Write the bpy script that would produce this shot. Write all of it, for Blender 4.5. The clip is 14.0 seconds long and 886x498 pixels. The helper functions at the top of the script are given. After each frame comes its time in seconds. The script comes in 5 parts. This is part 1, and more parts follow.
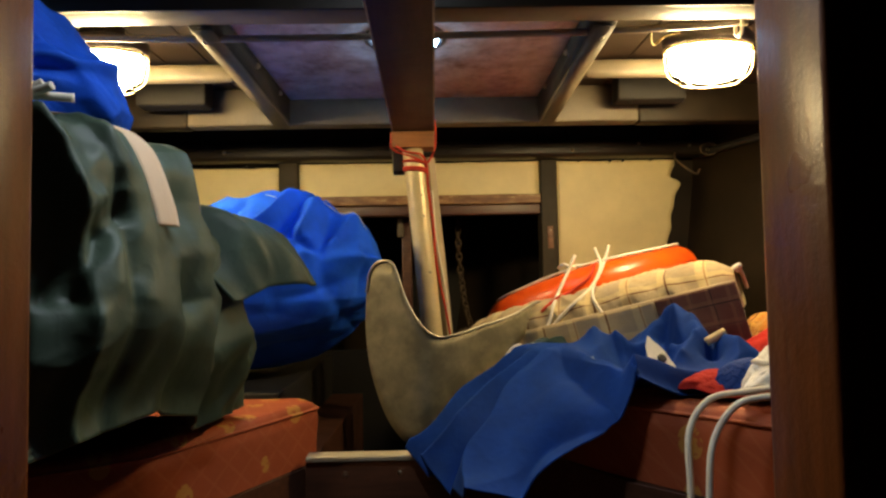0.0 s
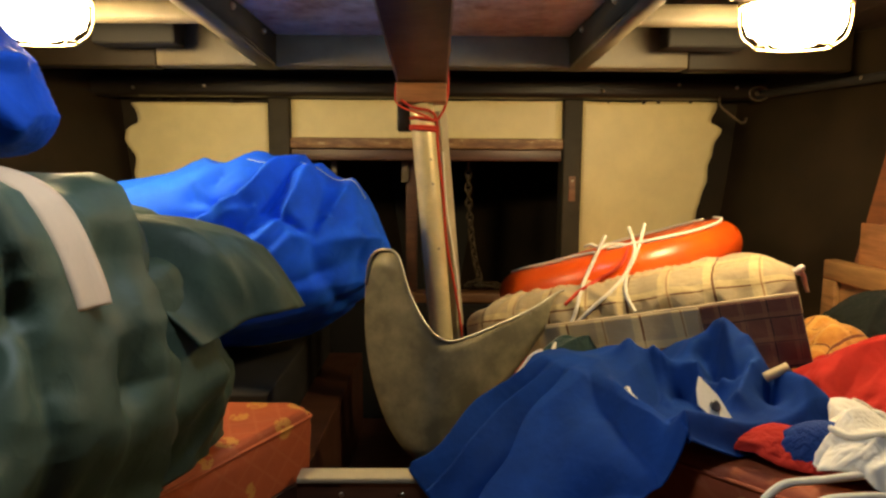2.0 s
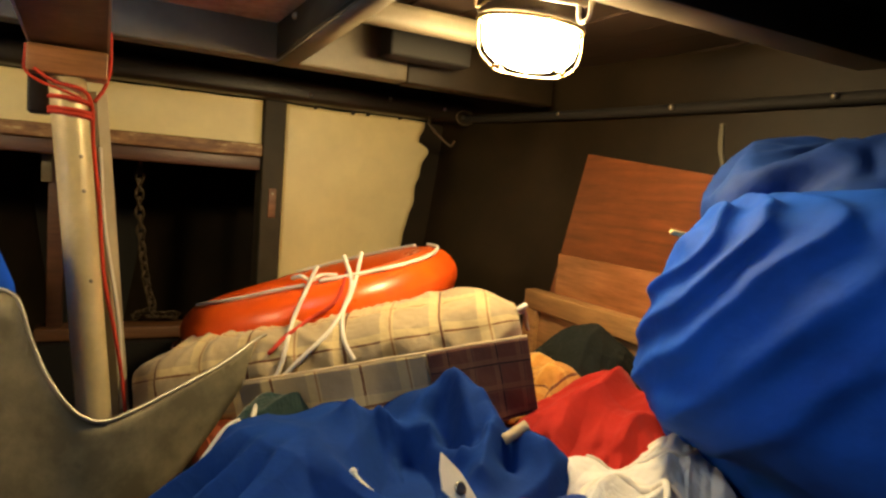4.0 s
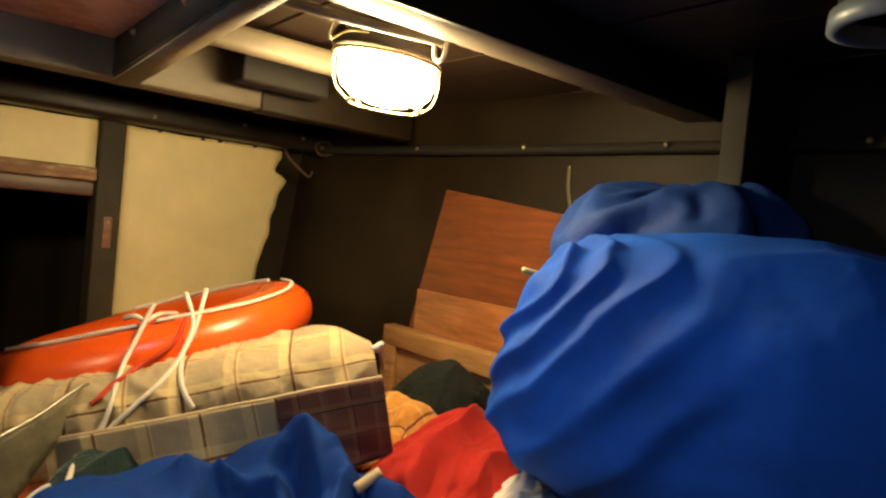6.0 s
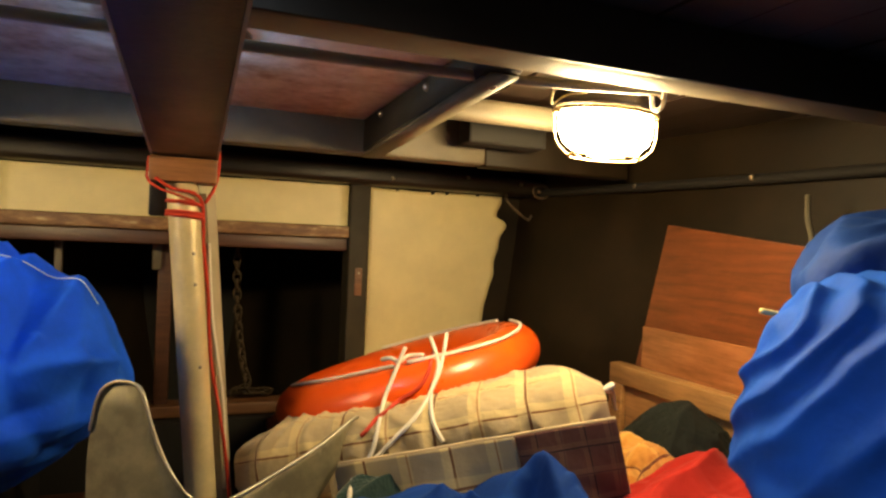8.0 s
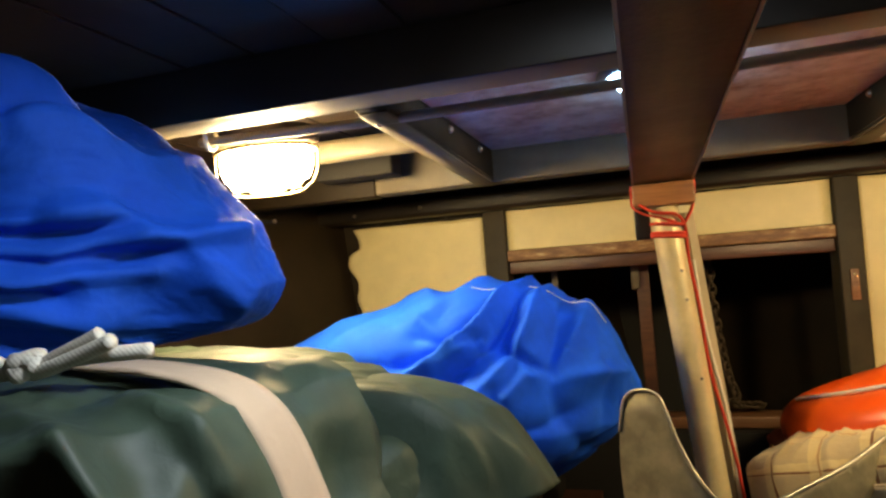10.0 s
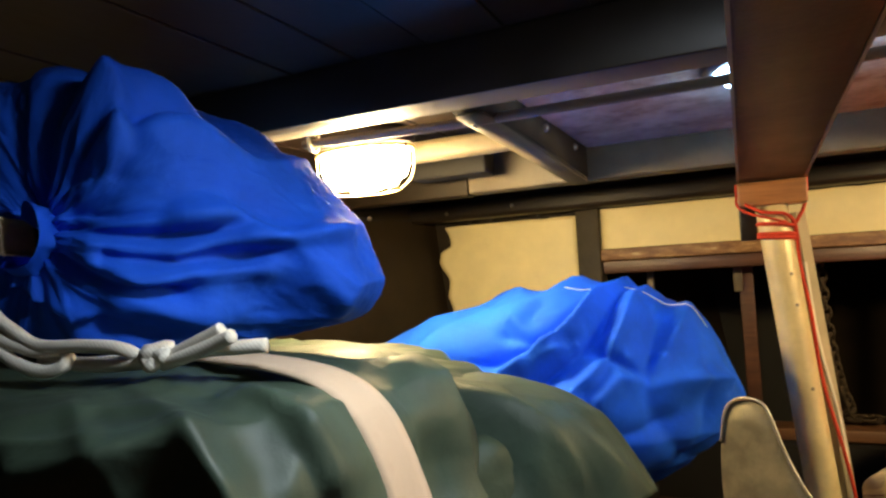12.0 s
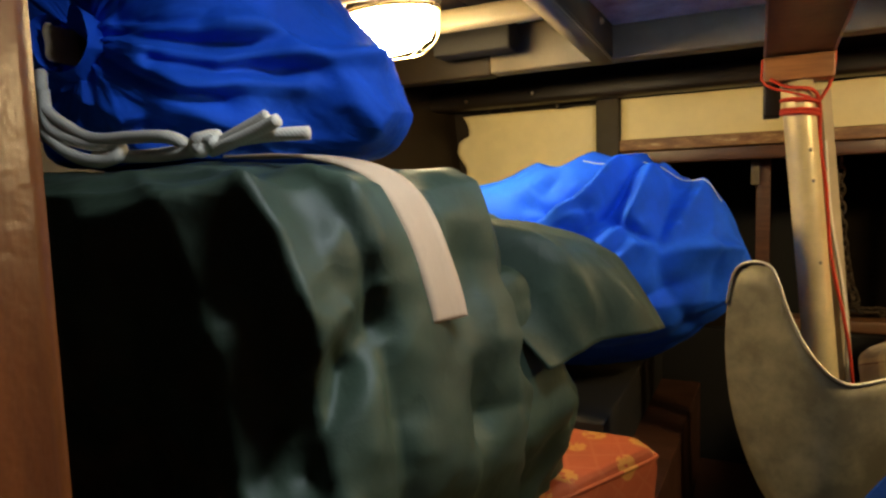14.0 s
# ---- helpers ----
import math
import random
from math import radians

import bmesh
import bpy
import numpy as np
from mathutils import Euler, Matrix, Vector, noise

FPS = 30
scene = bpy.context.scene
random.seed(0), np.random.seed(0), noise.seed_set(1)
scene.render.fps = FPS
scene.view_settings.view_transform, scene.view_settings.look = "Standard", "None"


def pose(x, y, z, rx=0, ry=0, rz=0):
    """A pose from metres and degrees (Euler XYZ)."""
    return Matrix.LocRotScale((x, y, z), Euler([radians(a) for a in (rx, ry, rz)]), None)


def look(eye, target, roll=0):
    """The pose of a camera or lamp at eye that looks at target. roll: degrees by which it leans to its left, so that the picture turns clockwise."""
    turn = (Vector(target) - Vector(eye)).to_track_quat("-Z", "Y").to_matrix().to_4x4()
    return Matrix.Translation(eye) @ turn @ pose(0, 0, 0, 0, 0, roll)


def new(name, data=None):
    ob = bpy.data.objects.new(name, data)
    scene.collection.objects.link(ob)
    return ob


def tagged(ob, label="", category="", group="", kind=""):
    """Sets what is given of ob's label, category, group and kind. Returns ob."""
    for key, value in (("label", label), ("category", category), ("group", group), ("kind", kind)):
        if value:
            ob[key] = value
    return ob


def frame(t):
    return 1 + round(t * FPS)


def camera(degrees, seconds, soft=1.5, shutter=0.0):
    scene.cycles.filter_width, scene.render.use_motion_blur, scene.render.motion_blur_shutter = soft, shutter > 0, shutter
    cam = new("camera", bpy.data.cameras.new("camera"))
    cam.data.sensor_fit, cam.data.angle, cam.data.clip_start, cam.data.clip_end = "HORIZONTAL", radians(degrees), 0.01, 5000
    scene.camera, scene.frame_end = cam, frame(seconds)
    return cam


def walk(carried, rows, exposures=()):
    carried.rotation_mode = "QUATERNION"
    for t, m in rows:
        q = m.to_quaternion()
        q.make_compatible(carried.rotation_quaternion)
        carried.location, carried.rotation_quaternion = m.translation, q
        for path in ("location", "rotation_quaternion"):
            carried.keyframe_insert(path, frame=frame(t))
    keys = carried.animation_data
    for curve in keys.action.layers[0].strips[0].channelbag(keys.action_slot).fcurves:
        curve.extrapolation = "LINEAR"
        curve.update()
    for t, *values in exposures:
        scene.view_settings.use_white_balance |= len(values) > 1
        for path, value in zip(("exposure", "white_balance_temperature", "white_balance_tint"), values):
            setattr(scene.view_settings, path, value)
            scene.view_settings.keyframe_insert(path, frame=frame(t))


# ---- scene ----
cam = camera(69.0, 14.0, soft=2.5)
PATH = [
    (0, (0.052, 0.011, 0.689), (0.082, 2.008, 0.783), -1.0),
    (0.5, (0.056, 0.041, 0.807), (0.08, 2.039, 0.71), -0.7),
    (1, (0.055, 0.09, 0.867), (0.066, 2.079, 0.662), -0.4),
    (1.5, (0.064, 0.151, 0.912), (0.066, 2.137, 0.68), -0.4),
    (2, (0.035, 0.247, 0.903), (0.057, 2.232, 0.661), 0.3),
    (2.5, (0.03, 0.365, 0.901), (0.205, 2.343, 0.663), 1.8),
    (3, (0.031, 0.442, 0.906), (0.418, 2.391, 0.678), 3.0),
    (3.5, (0.037, 0.495, 0.925), (0.666, 2.382, 0.714), 3.8),
    (4, (0.055, 0.534, 0.921), (0.994, 2.29, 0.738), 4.4),
    (4.2, (0.062, 0.549, 0.916), (1.086, 2.259, 0.746), 4.9),
    (6.5, (0.085, 0.554, 0.945), (1.372, 2.084, 0.905), 5.3),
    (7, (0.078, 0.556, 0.958), (1.34, 2.108, 0.936), 4.6),
    (7.5, (0.048, 0.528, 0.964), (1.097, 2.23, 0.95), 3.7),
    (8, (0.022, 0.506, 0.965), (0.743, 2.371, 0.955), 2.4),
    (8.5, (0.001, 0.501, 0.965), (0.256, 2.484, 0.96), 0.4),
    (9, (-0.039, 0.471, 0.965), (-0.163, 2.467, 0.99), -2.0),
    (11.5, (-0.061, 0.429, 0.978), (-0.879, 2.253, 1.046), -3.9),
    (12, (-0.063, 0.429, 0.976), (-0.9, 2.244, 1.044), -3.5),
    (12.5, (-0.067, 0.421, 0.966), (-0.915, 2.232, 1.027), -3.0),
    (13, (-0.068, 0.409, 0.943), (-0.93, 2.214, 0.978), -2.7),
    (13.5, (-0.067, 0.398, 0.909), (-0.943, 2.196, 0.874), -2.2),
    (14, (-0.068, 0.39, 0.877), (-0.946, 2.178, 0.693), -1.9),
]
walk(cam, [(t, look(eye, target, roll)) for t, eye, target, roll in PATH], [(0, 0.06), (3, 0.03), (7, 0.03), (8, 0.12), (9, 0.2), (11.5, 0.55), (12.8, 0.55), (13.4, 0.4), (14, 0.08)])

# ---------------------------------------------------------------- world
world = bpy.data.worlds.new("world")
scene.world = world
world.use_nodes = True
world.node_tree.nodes["Background"].inputs[0].default_value = (0.25, 0.3, 0.5, 1)
world.node_tree.nodes["Background"].inputs[1].default_value = 0.01
LAMP_COLOUR, LAMP_POWER = (1.0, 0.74, 0.36), 150.0
scene.view_settings.exposure = 0.0


# ---------------------------------------------------------------- materials
from mathutils.bvhtree import BVHTree


class Nodes:
    """A short hand for building a node tree round one Principled shader."""

    def __init__(self, name):
        self.m = bpy.data.materials.new(name)
        self.m.use_nodes = True
        self.t = self.m.node_tree
        self.b = self.t.nodes["Principled BSDF"]
        self.co = self.add("ShaderNodeTexCoord").outputs["Object"]

    def add(self, kind, operation="", blend=""):
        n = self.t.nodes.new(kind)
        if operation:
            n.operation = operation
        if blend:
            n.data_type, n.blend_type = "RGBA", blend
        return n

    def link(self, a, b):
        self.t.links.new(a, b)

    def scaled(self, sx, sy, sz, rz=0.0, source=None):
        n = self.add("ShaderNodeMapping")
        n.inputs["Scale"].default_value = (sx, sy, sz)
        n.inputs["Rotation"].default_value = (0, 0, radians(rz))
        self.link(source or self.co, n.inputs["Vector"])
        return n.outputs[0]

    def noise(self, scale, detail=4.0, rough=0.55, vec=None):
        n = self.add("ShaderNodeTexNoise")
        n.inputs["Scale"].default_value = scale
        n.inputs["Detail"].default_value = detail
        n.inputs["Roughness"].default_value = rough
        self.link(vec or self.co, n.inputs["Vector"])
        return n.outputs["Fac"]

    def ramp(self, fac, stops):
        n = self.add("ShaderNodeValToRGB")
        e = n.color_ramp.elements
        while len(e) < len(stops):
            e.new(0.5)
        for el, (p, c) in zip(e, stops):
            el.position = p
            el.color = (c, c, c, 1) if isinstance(c, (int, float)) else (*c, 1)
        self.link(fac, n.inputs["Fac"])
        return n.outputs["Color"]

    def mix(self, fac, a, b, blend="MIX"):
        n = self.add("ShaderNodeMix", blend=blend)
        for sock, v in ((n.inputs[0], fac), (n.inputs[6], a), (n.inputs[7], b)):
            if isinstance(v, (int, float)):
                sock.default_value = v
            elif isinstance(v, tuple):
                sock.default_value = (*v, 1)
            else:
                self.link(v, sock)
        return n.outputs[2]

    def math(self, op, a, b=0.0):
        n = self.add("ShaderNodeMath", operation=op)
        for sock, v in zip(n.inputs, (a, b)):
            if isinstance(v, (int, float)):
                sock.default_value = v
            else:
                self.link(v, sock)
        return n.outputs[0]

    def bump(self, height, strength, distance=0.002):
        n = self.add("ShaderNodeBump")
        n.inputs["Strength"].default_value = strength
        n.inputs["Distance"].default_value = distance
        self.link(height, n.inputs["Height"])
        prev = self.b.inputs["Normal"].links
        if prev:
            self.link(prev[0].from_socket, n.inputs["Normal"])
        self.link(n.outputs[0], self.b.inputs["Normal"])

    def done(self, colour=None, rough=0.5, metal=0.0, spec=0.5, sheen=0.0):
        if colour is not None:
            if isinstance(colour, tuple):
                self.b.inputs["Base Color"].default_value = (*colour, 1)
            else:
                self.link(colour, self.b.inputs["Base Color"])
        if isinstance(rough, (int, float)):
            self.b.inputs["Roughness"].default_value = rough
        else:
            self.link(rough, self.b.inputs["Roughness"])
        self.b.inputs["Metallic"].default_value = metal
        self.b.inputs["Specular IOR Level"].default_value = spec
        if sheen:
            self.b.inputs["Sheen Weight"].default_value = sheen
            self.b.inputs["Sheen Roughness"].default_value = 0.4
        return self.m


def tone(c, f):
    return tuple(min(1.0, v * f) for v in c)


def painted(name, c, rough=0.45, wear=0.35, grain=60.0, bump=0.25, spec=0.5):
    """Old brushed paint: stains at hand size, fine brush grain, uneven gloss."""
    n = Nodes(name)
    big = n.noise(5.0, 5.0, 0.6)
    fine = n.noise(1.0, 3.0, 0.6, n.scaled(grain, grain * 0.25, grain))
    col = n.mix(n.ramp(big, [(0.35, 0.0), (0.7, 1.0)]), tone(c, 1.0 - wear), tone(c, 1.0 + wear * 0.5))
    col = n.mix(n.math("MULTIPLY", fine, 0.25), col, tone(c, 0.6))
    n.bump(fine, bump, 0.0012)
    n.bump(n.noise(18.0), bump * 0.8, 0.003)
    return n.done(col, n.math("ADD", n.math("MULTIPLY", big, 0.25), rough - 0.12), spec=spec)


def varnished(name, c, rough=0.25, along="y", spec=0.5):
    """Varnished wood: long grain streaks, darker patches, runs in the gloss coat."""
    n = Nodes(name)
    sx, sy, sz = {"x": (6, 70, 70), "y": (70, 6, 70), "z": (70, 70, 6)}[along]
    grain = n.noise(1.0, 6.0, 0.65, n.scaled(sx, sy, sz))
    patch = n.noise(7.0, 4.0)
    col = n.ramp(grain, [(0.3, tone(c, 0.55)), (0.55, c), (0.75, tone(c, 1.35))])
    col = n.mix(n.ramp(patch, [(0.4, 0.0), (0.75, 0.6)]), col, tone(c, 0.5))
    n.bump(grain, 0.2, 0.001)
    n.bump(n.noise(60.0, 3.0, 0.7), 0.35, 0.002)
    return n.done(col, n.math("ADD", n.math("MULTIPLY", patch, 0.3), rough - 0.12), spec=spec)


def cloth(name, c, rough=0.8, weave=900.0, crease=0.35, sheen=0.3, fade=0.2, spec=0.3):
    """Woven cloth: fine weave, small creases, faded and soiled patches."""
    n = Nodes(name)
    soil = n.noise(9.0, 5.0, 0.6)
    col = n.mix(n.ramp(soil, [(0.35, 0.0), (0.7, 1.0)]), tone(c, 1.0 - fade), tone(c, 1.0 + fade))
    small = n.noise(38.0, 4.0, 0.6)
    n.bump(small, crease * 0.7, 0.006)
    for scale, k in ((8.0, 0.10), (19.0, 0.07)):
        ridge = n.math("ABSOLUTE", n.math("SUBTRACT", n.noise(scale, 2.0, 0.45), 0.5))
        n.bump(n.ramp(ridge, [(0.0, 1.0), (0.05, 0.4), (0.2, 0.0)]), k, 0.006)
    n.bump(n.noise(weave, 1.0), 0.12, 0.0006)
    return n.done(col, rough, spec=spec, sheen=sheen)


def metal(name, c, rough=0.4, stain=0.3, m=1.0):
    n = Nodes(name)
    s = n.noise(14.0, 6.0, 0.65)
    col = n.mix(n.ramp(s, [(0.4, 0.0), (0.65, 1.0)]), tone(c, 1 - stain), c)
    fine = n.noise(220.0, 3.0)
    n.bump(fine, 0.15, 0.0008)
    n.bump(n.noise(30.0), 0.12, 0.002)
    return n.done(col, n.math("ADD", n.math("MULTIPLY", s, 0.3), rough - 0.15), m)


def rope_mat(name, c):
    n = Nodes(name)
    w = n.add("ShaderNodeTexWave")
    w.bands_direction = "DIAGONAL"
    w.inputs["Scale"].default_value = 130.0
    w.inputs["Distortion"].default_value = 1.5
    n.link(n.co, w.inputs["Vector"])
    col = n.mix(n.math("MULTIPLY", n.noise(40.0), 0.6), c, tone(c, 0.55))
    n.bump(w.outputs["Fac"], 0.22, 0.001)
    return n.done(col, 0.85)


M = {}
M["deck_paint"] = painted("dark_deckhead_paint", (0.042, 0.026, 0.017), 0.42, 0.5)
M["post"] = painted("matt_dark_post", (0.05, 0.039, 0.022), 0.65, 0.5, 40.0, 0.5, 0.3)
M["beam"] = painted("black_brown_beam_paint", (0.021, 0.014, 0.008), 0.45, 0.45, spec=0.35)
# grey beam paint; also carries the lamplight on beam undersides
M["carlin"] = painted("grey_and_lit_beam_paint", (0.145, 0.115, 0.072), 0.55, 0.5)
M["hull"] = painted("dark_hull_lining", (0.021, 0.013, 0.0055), 0.55, 0.45, spec=0.22)
# near-black paint; also stands in for shade in hollows and gaps
M["black"] = painted("black_paint_and_shade", (0.012, 0.010, 0.008), 0.8, 0.3)
M["white_panel"] = painted("cream_panel_paint", (0.74, 0.62, 0.31), 0.5, 0.12, 30.0, 0.3)
M["jamb"] = varnished("varnished_mahogany_upright", (0.14, 0.042, 0.010), 0.3, "z", 0.4)
M["brown_beam"] = varnished("red_brown_wood", (0.06, 0.022, 0.014), 0.38, "y")
M["block"] = varnished("copper_brown_block", (0.34, 0.15, 0.06), 0.4, "x")
M["lintel"] = varnished("worn_lintel_wood", (0.22, 0.10, 0.045), 0.45, "x")
def flaking():
    n = Nodes("flaking_lintel_paint")
    a = n.noise(1.0, 5.0, 0.7, n.scaled(14, 40, 60))
    col = n.ramp(a, [(0.42, (0.15, 0.065, 0.025)), (0.58, (0.28, 0.15, 0.06)), (0.68, (0.52, 0.39, 0.20))])
    n.bump(a, 0.5, 0.002)
    return n.done(col, 0.55)


M["flaking"] = flaking()
M["base_wood"] = varnished("dark_berth_wood", (0.09, 0.035, 0.018), 0.4, "x")
M["board"] = varnished("red_brown_board", (0.19, 0.055, 0.018), 0.3, "y", 0.6)
M["oak"] = varnished("light_brown_wood", (0.42, 0.22, 0.08), 0.38, "y")
M["gloss_wood"] = varnished("glossy_varnished_wood", (0.36, 0.14, 0.05), 0.15, "y", 0.7)
M["blue"] = cloth("royal_blue_canvas", (0.008, 0.085, 0.62), 0.75, sheen=0.0, crease=0.2, spec=0.18)
M["bright_blue"] = cloth("bright_blue_canvas", (0.011, 0.112, 0.82), 0.75, sheen=0.0, crease=0.2, spec=0.18)
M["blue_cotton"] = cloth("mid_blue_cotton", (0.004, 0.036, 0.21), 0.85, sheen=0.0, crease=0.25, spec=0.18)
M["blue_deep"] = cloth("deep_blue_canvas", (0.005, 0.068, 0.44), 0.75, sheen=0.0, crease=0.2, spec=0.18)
# navy cloth; also the starboard bag's neck, with its shade in the colour
M["blue_dark"] = cloth("navy_and_shaded_blue_canvas", (0.005, 0.036, 0.20), 0.75, sheen=0.0)
M["green"] = cloth("dark_green_canvas", (0.038, 0.060, 0.038), 0.56, 700.0, 0.2, 0.0, 0.25, 0.4)
M["red"] = cloth("red_cotton", (0.38, 0.019, 0.012), 0.85, sheen=0.05, spec=0.2)
M["white_cloth"] = cloth("off_white_cotton", (0.72, 0.68, 0.60), 0.85, fade=0.1)
M["cream_cloth"] = cloth("cream_canvas", (0.55, 0.42, 0.25), 0.85, fade=0.15)
M["dark_cloth"] = cloth("black_green_fleece", (0.008, 0.011, 0.009), 0.95, sheen=0.0)
M["teal"] = cloth("dark_teal_cotton", (0.012, 0.035, 0.032), 0.85)
M["webbing"] = cloth("cream_webbing", (0.54, 0.40, 0.27), 0.7, 1200.0, 0.1, 0.1, 0.08)
M["rope"] = rope_mat("white_rope", (0.80, 0.74, 0.62))
M["yellow_rope"] = rope_mat("yellowed_rope", (0.62, 0.50, 0.22))
M["red_rope"] = rope_mat("red_cord", (0.60, 0.05, 0.02))
M["grey_rope"] = rope_mat("grey_rope", (0.11, 0.095, 0.06))
M["steel"] = metal("galvanised_steel", (0.265, 0.232, 0.143), 0.60, 0.45, 0.35)
M["bright_steel"] = metal("worn_steel_edge", (0.5, 0.46, 0.36), 0.4, 0.3, 0.6)
M["iron"] = metal("rusty_chain_iron", (0.12, 0.085, 0.05), 0.6, 0.5, 0.6)
M["pole"] = metal("cream_aluminium_pole", (0.80, 0.67, 0.38), 0.38, 0.2, 0.25)
M["batten"] = painted("grey_wood_batten", (0.45, 0.38, 0.25), 0.5, 0.3)
M["brass"] = metal("lamp_cage_brass", (0.75, 0.58, 0.30), 0.3, 0.2)
M["lampbase"] = painted("lamp_base_dark", (0.08, 0.06, 0.045), 0.4)
M["conduit"] = painted("conduit_tube", (0.30, 0.25, 0.18), 0.35, 0.3)
# bluish metal: the cold light on the vent's rim is put into its colour
M["rim"] = metal("cold_lit_rim", (0.22, 0.28, 0.36), 0.4, 0.15, 0.2)
M["can"] = metal("dark_tin", (0.16, 0.15, 0.14), 0.35, 0.3, 0.8)
M["screw"] = metal("screw_head", (0.6, 0.5, 0.35), 0.35)


def hatch_material():
    n = Nodes("stained_hatch_board")
    a = n.noise(6.0, 7.0, 0.7)
    b = n.noise(26.0, 5.0, 0.6)
    col = n.ramp(a, [(0.30, (0.34, 0.18, 0.11)), (0.44, (0.60, 0.47, 0.38)), (0.6, (0.80, 0.73, 0.66))])
    col = n.mix(n.ramp(b, [(0.5, 0.0), (0.75, 0.5)]), col, (0.15, 0.08, 0.05))
    n.bump(b, 0.3, 0.002)
    return n.done(col, 0.55)


M["hatch"] = hatch_material()


def buoy_material():
    n = Nodes("orange_buoy_plastic")
    a = n.noise(10.0, 5.0, 0.6)
    col = n.mix(n.ramp(a, [(0.4, 0.0), (0.75, 1.0)]), (0.88, 0.115, 0.006), (0.76, 0.075, 0.008))
    n.bump(n.noise(60.0, 3.0), 0.08, 0.001)
    return n.done(col, n.math("ADD", n.math("MULTIPLY", a, 0.3), 0.16), spec=0.55)


M["orange"] = buoy_material()


def stripes(n, coord, period, width, offset=0.0):
    """1 inside thin stripes across one coordinate, 0 between."""
    f = n.math("FRACT", n.math("ADD", n.math("MULTIPLY", coord, 1.0 / period), offset))
    return n.math("LESS_THAN", f, width)


def plaid_material(name, ground, line, thick, pale, period=0.085):
    n = Nodes(name)
    sep = n.add("ShaderNodeSeparateXYZ")
    warp = n.add("ShaderNodeVectorMath", operation="ADD")
    wob = n.add("ShaderNodeTexNoise")
    wob.inputs["Scale"].default_value = 6.0
    uv = n.add("ShaderNodeTexCoord").outputs["UV"]
    n.link(uv, wob.inputs["Vector"])
    sc = n.add("ShaderNodeVectorMath", operation="SCALE")
    sc.inputs["Scale"].default_value = 0.012
    n.link(wob.outputs["Color"], sc.inputs[0])
    n.link(uv, warp.inputs[0])
    n.link(sc.outputs[0], warp.inputs[1])
    n.link(warp.outputs[0], sep.inputs[0])
    x = sep.outputs[0]
    y = sep.outputs[1]
    soil = n.noise(14.0, 5.0, 0.6)
    col = n.mix(n.math("MULTIPLY", soil, 0.7), ground, tone(ground, 0.6))
    for c in (x, y):
        col = n.mix(n.math("MULTIPLY", stripes(n, c, period, 0.28, 0.3), 0.5), col, pale)
        col = n.mix(n.math("MULTIPLY", stripes(n, c, period, 0.04, 0.1), 0.7), col, line)
        col = n.mix(n.math("MULTIPLY", stripes(n, c, period * 2, 0.03, 0.55), 0.85), col, thick)
    n.bump(n.noise(30.0, 4.0), 0.45, 0.006)
    n.bump(n.noise(900.0, 1.0), 0.12, 0.0006)
    return n.done(col, 0.85, sheen=0.2, spec=0.2)


M["plaid"] = plaid_material("cream_plaid_cotton", (0.46, 0.36, 0.21), (0.26, 0.10, 0.04), (0.13, 0.05, 0.025), (0.68, 0.53, 0.25))
M["plaid_dark"] = plaid_material("maroon_plaid_cotton", (0.13, 0.055, 0.04), (0.03, 0.012, 0.02), (0.02, 0.01, 0.015), (0.19, 0.10, 0.06), 0.045)
M["plaid_orange"] = plaid_material("orange_plaid_cotton", (0.62, 0.28, 0.06), (0.22, 0.06, 0.03), (0.15, 0.05, 0.03), (0.70, 0.42, 0.12), 0.05)


def upholstery():
    """Brick-red berth cover: quilted lozenges and small ochre ornaments."""
    n = Nodes("brick_red_upholstery")
    sep = n.add("ShaderNodeSeparateXYZ")
    n.link(n.co, sep.inputs[0])
    s = n.math("ADD", n.math("ADD", sep.outputs[0], n.math("MULTIPLY", sep.outputs[1], 0.35)), n.math("MULTIPLY", sep.outputs[2], 0.8))
    d = n.math("SUBTRACT", n.math("SUBTRACT", sep.outputs[1], n.math("MULTIPLY", sep.outputs[0], 0.35)), n.math("MULTIPLY", sep.outputs[2], 0.8))
    lines = n.math("MAXIMUM", stripes(n, s, 0.052, 0.12), stripes(n, d, 0.052, 0.12))
    soil = n.noise(12.0, 5.0, 0.6)
    col = n.mix(soil, (0.42, 0.082, 0.020), (0.26, 0.050, 0.014))
    col = n.mix(n.math("MULTIPLY", lines, 0.30), col, (0.42, 0.12, 0.045))
    v = n.add("ShaderNodeTexVoronoi")
    v.inputs["Scale"].default_value = 1.0
    v.inputs["Randomness"].default_value = 0.5
    n.link(n.scaled(11, 11, 8), v.inputs["Vector"])
    ring = n.math("MULTIPLY", n.math("LESS_THAN", v.outputs["Distance"], 0.25), n.math("GREATER_THAN", n.noise(70.0, 2.0), 0.44))
    col = n.mix(n.math("MULTIPLY", ring, 0.65), col, (0.50, 0.27, 0.05))
    n.bump(n.noise(500.0, 2.0), 0.25, 0.0012)
    n.bump(lines, -0.25, 0.002)
    n.bump(n.noise(16.0), 0.4, 0.006)
    return n.done(col, 0.7)


M["upholstery"] = upholstery()


def glowing(name, colour, power):
    n = Nodes(name)
    n.b.inputs["Emission Color"].default_value = (*colour, 1)
    n.b.inputs["Emission Strength"].default_value = power
    return n.done((0.9, 0.85, 0.75), 0.3)


M["lamp_glass"] = glowing("lit_lamp_glass", LAMP_COLOUR, LAMP_POWER)
M["deck_light"] = glowing("deck_light_glass", (0.32, 0.62, 1.0), 38.0)
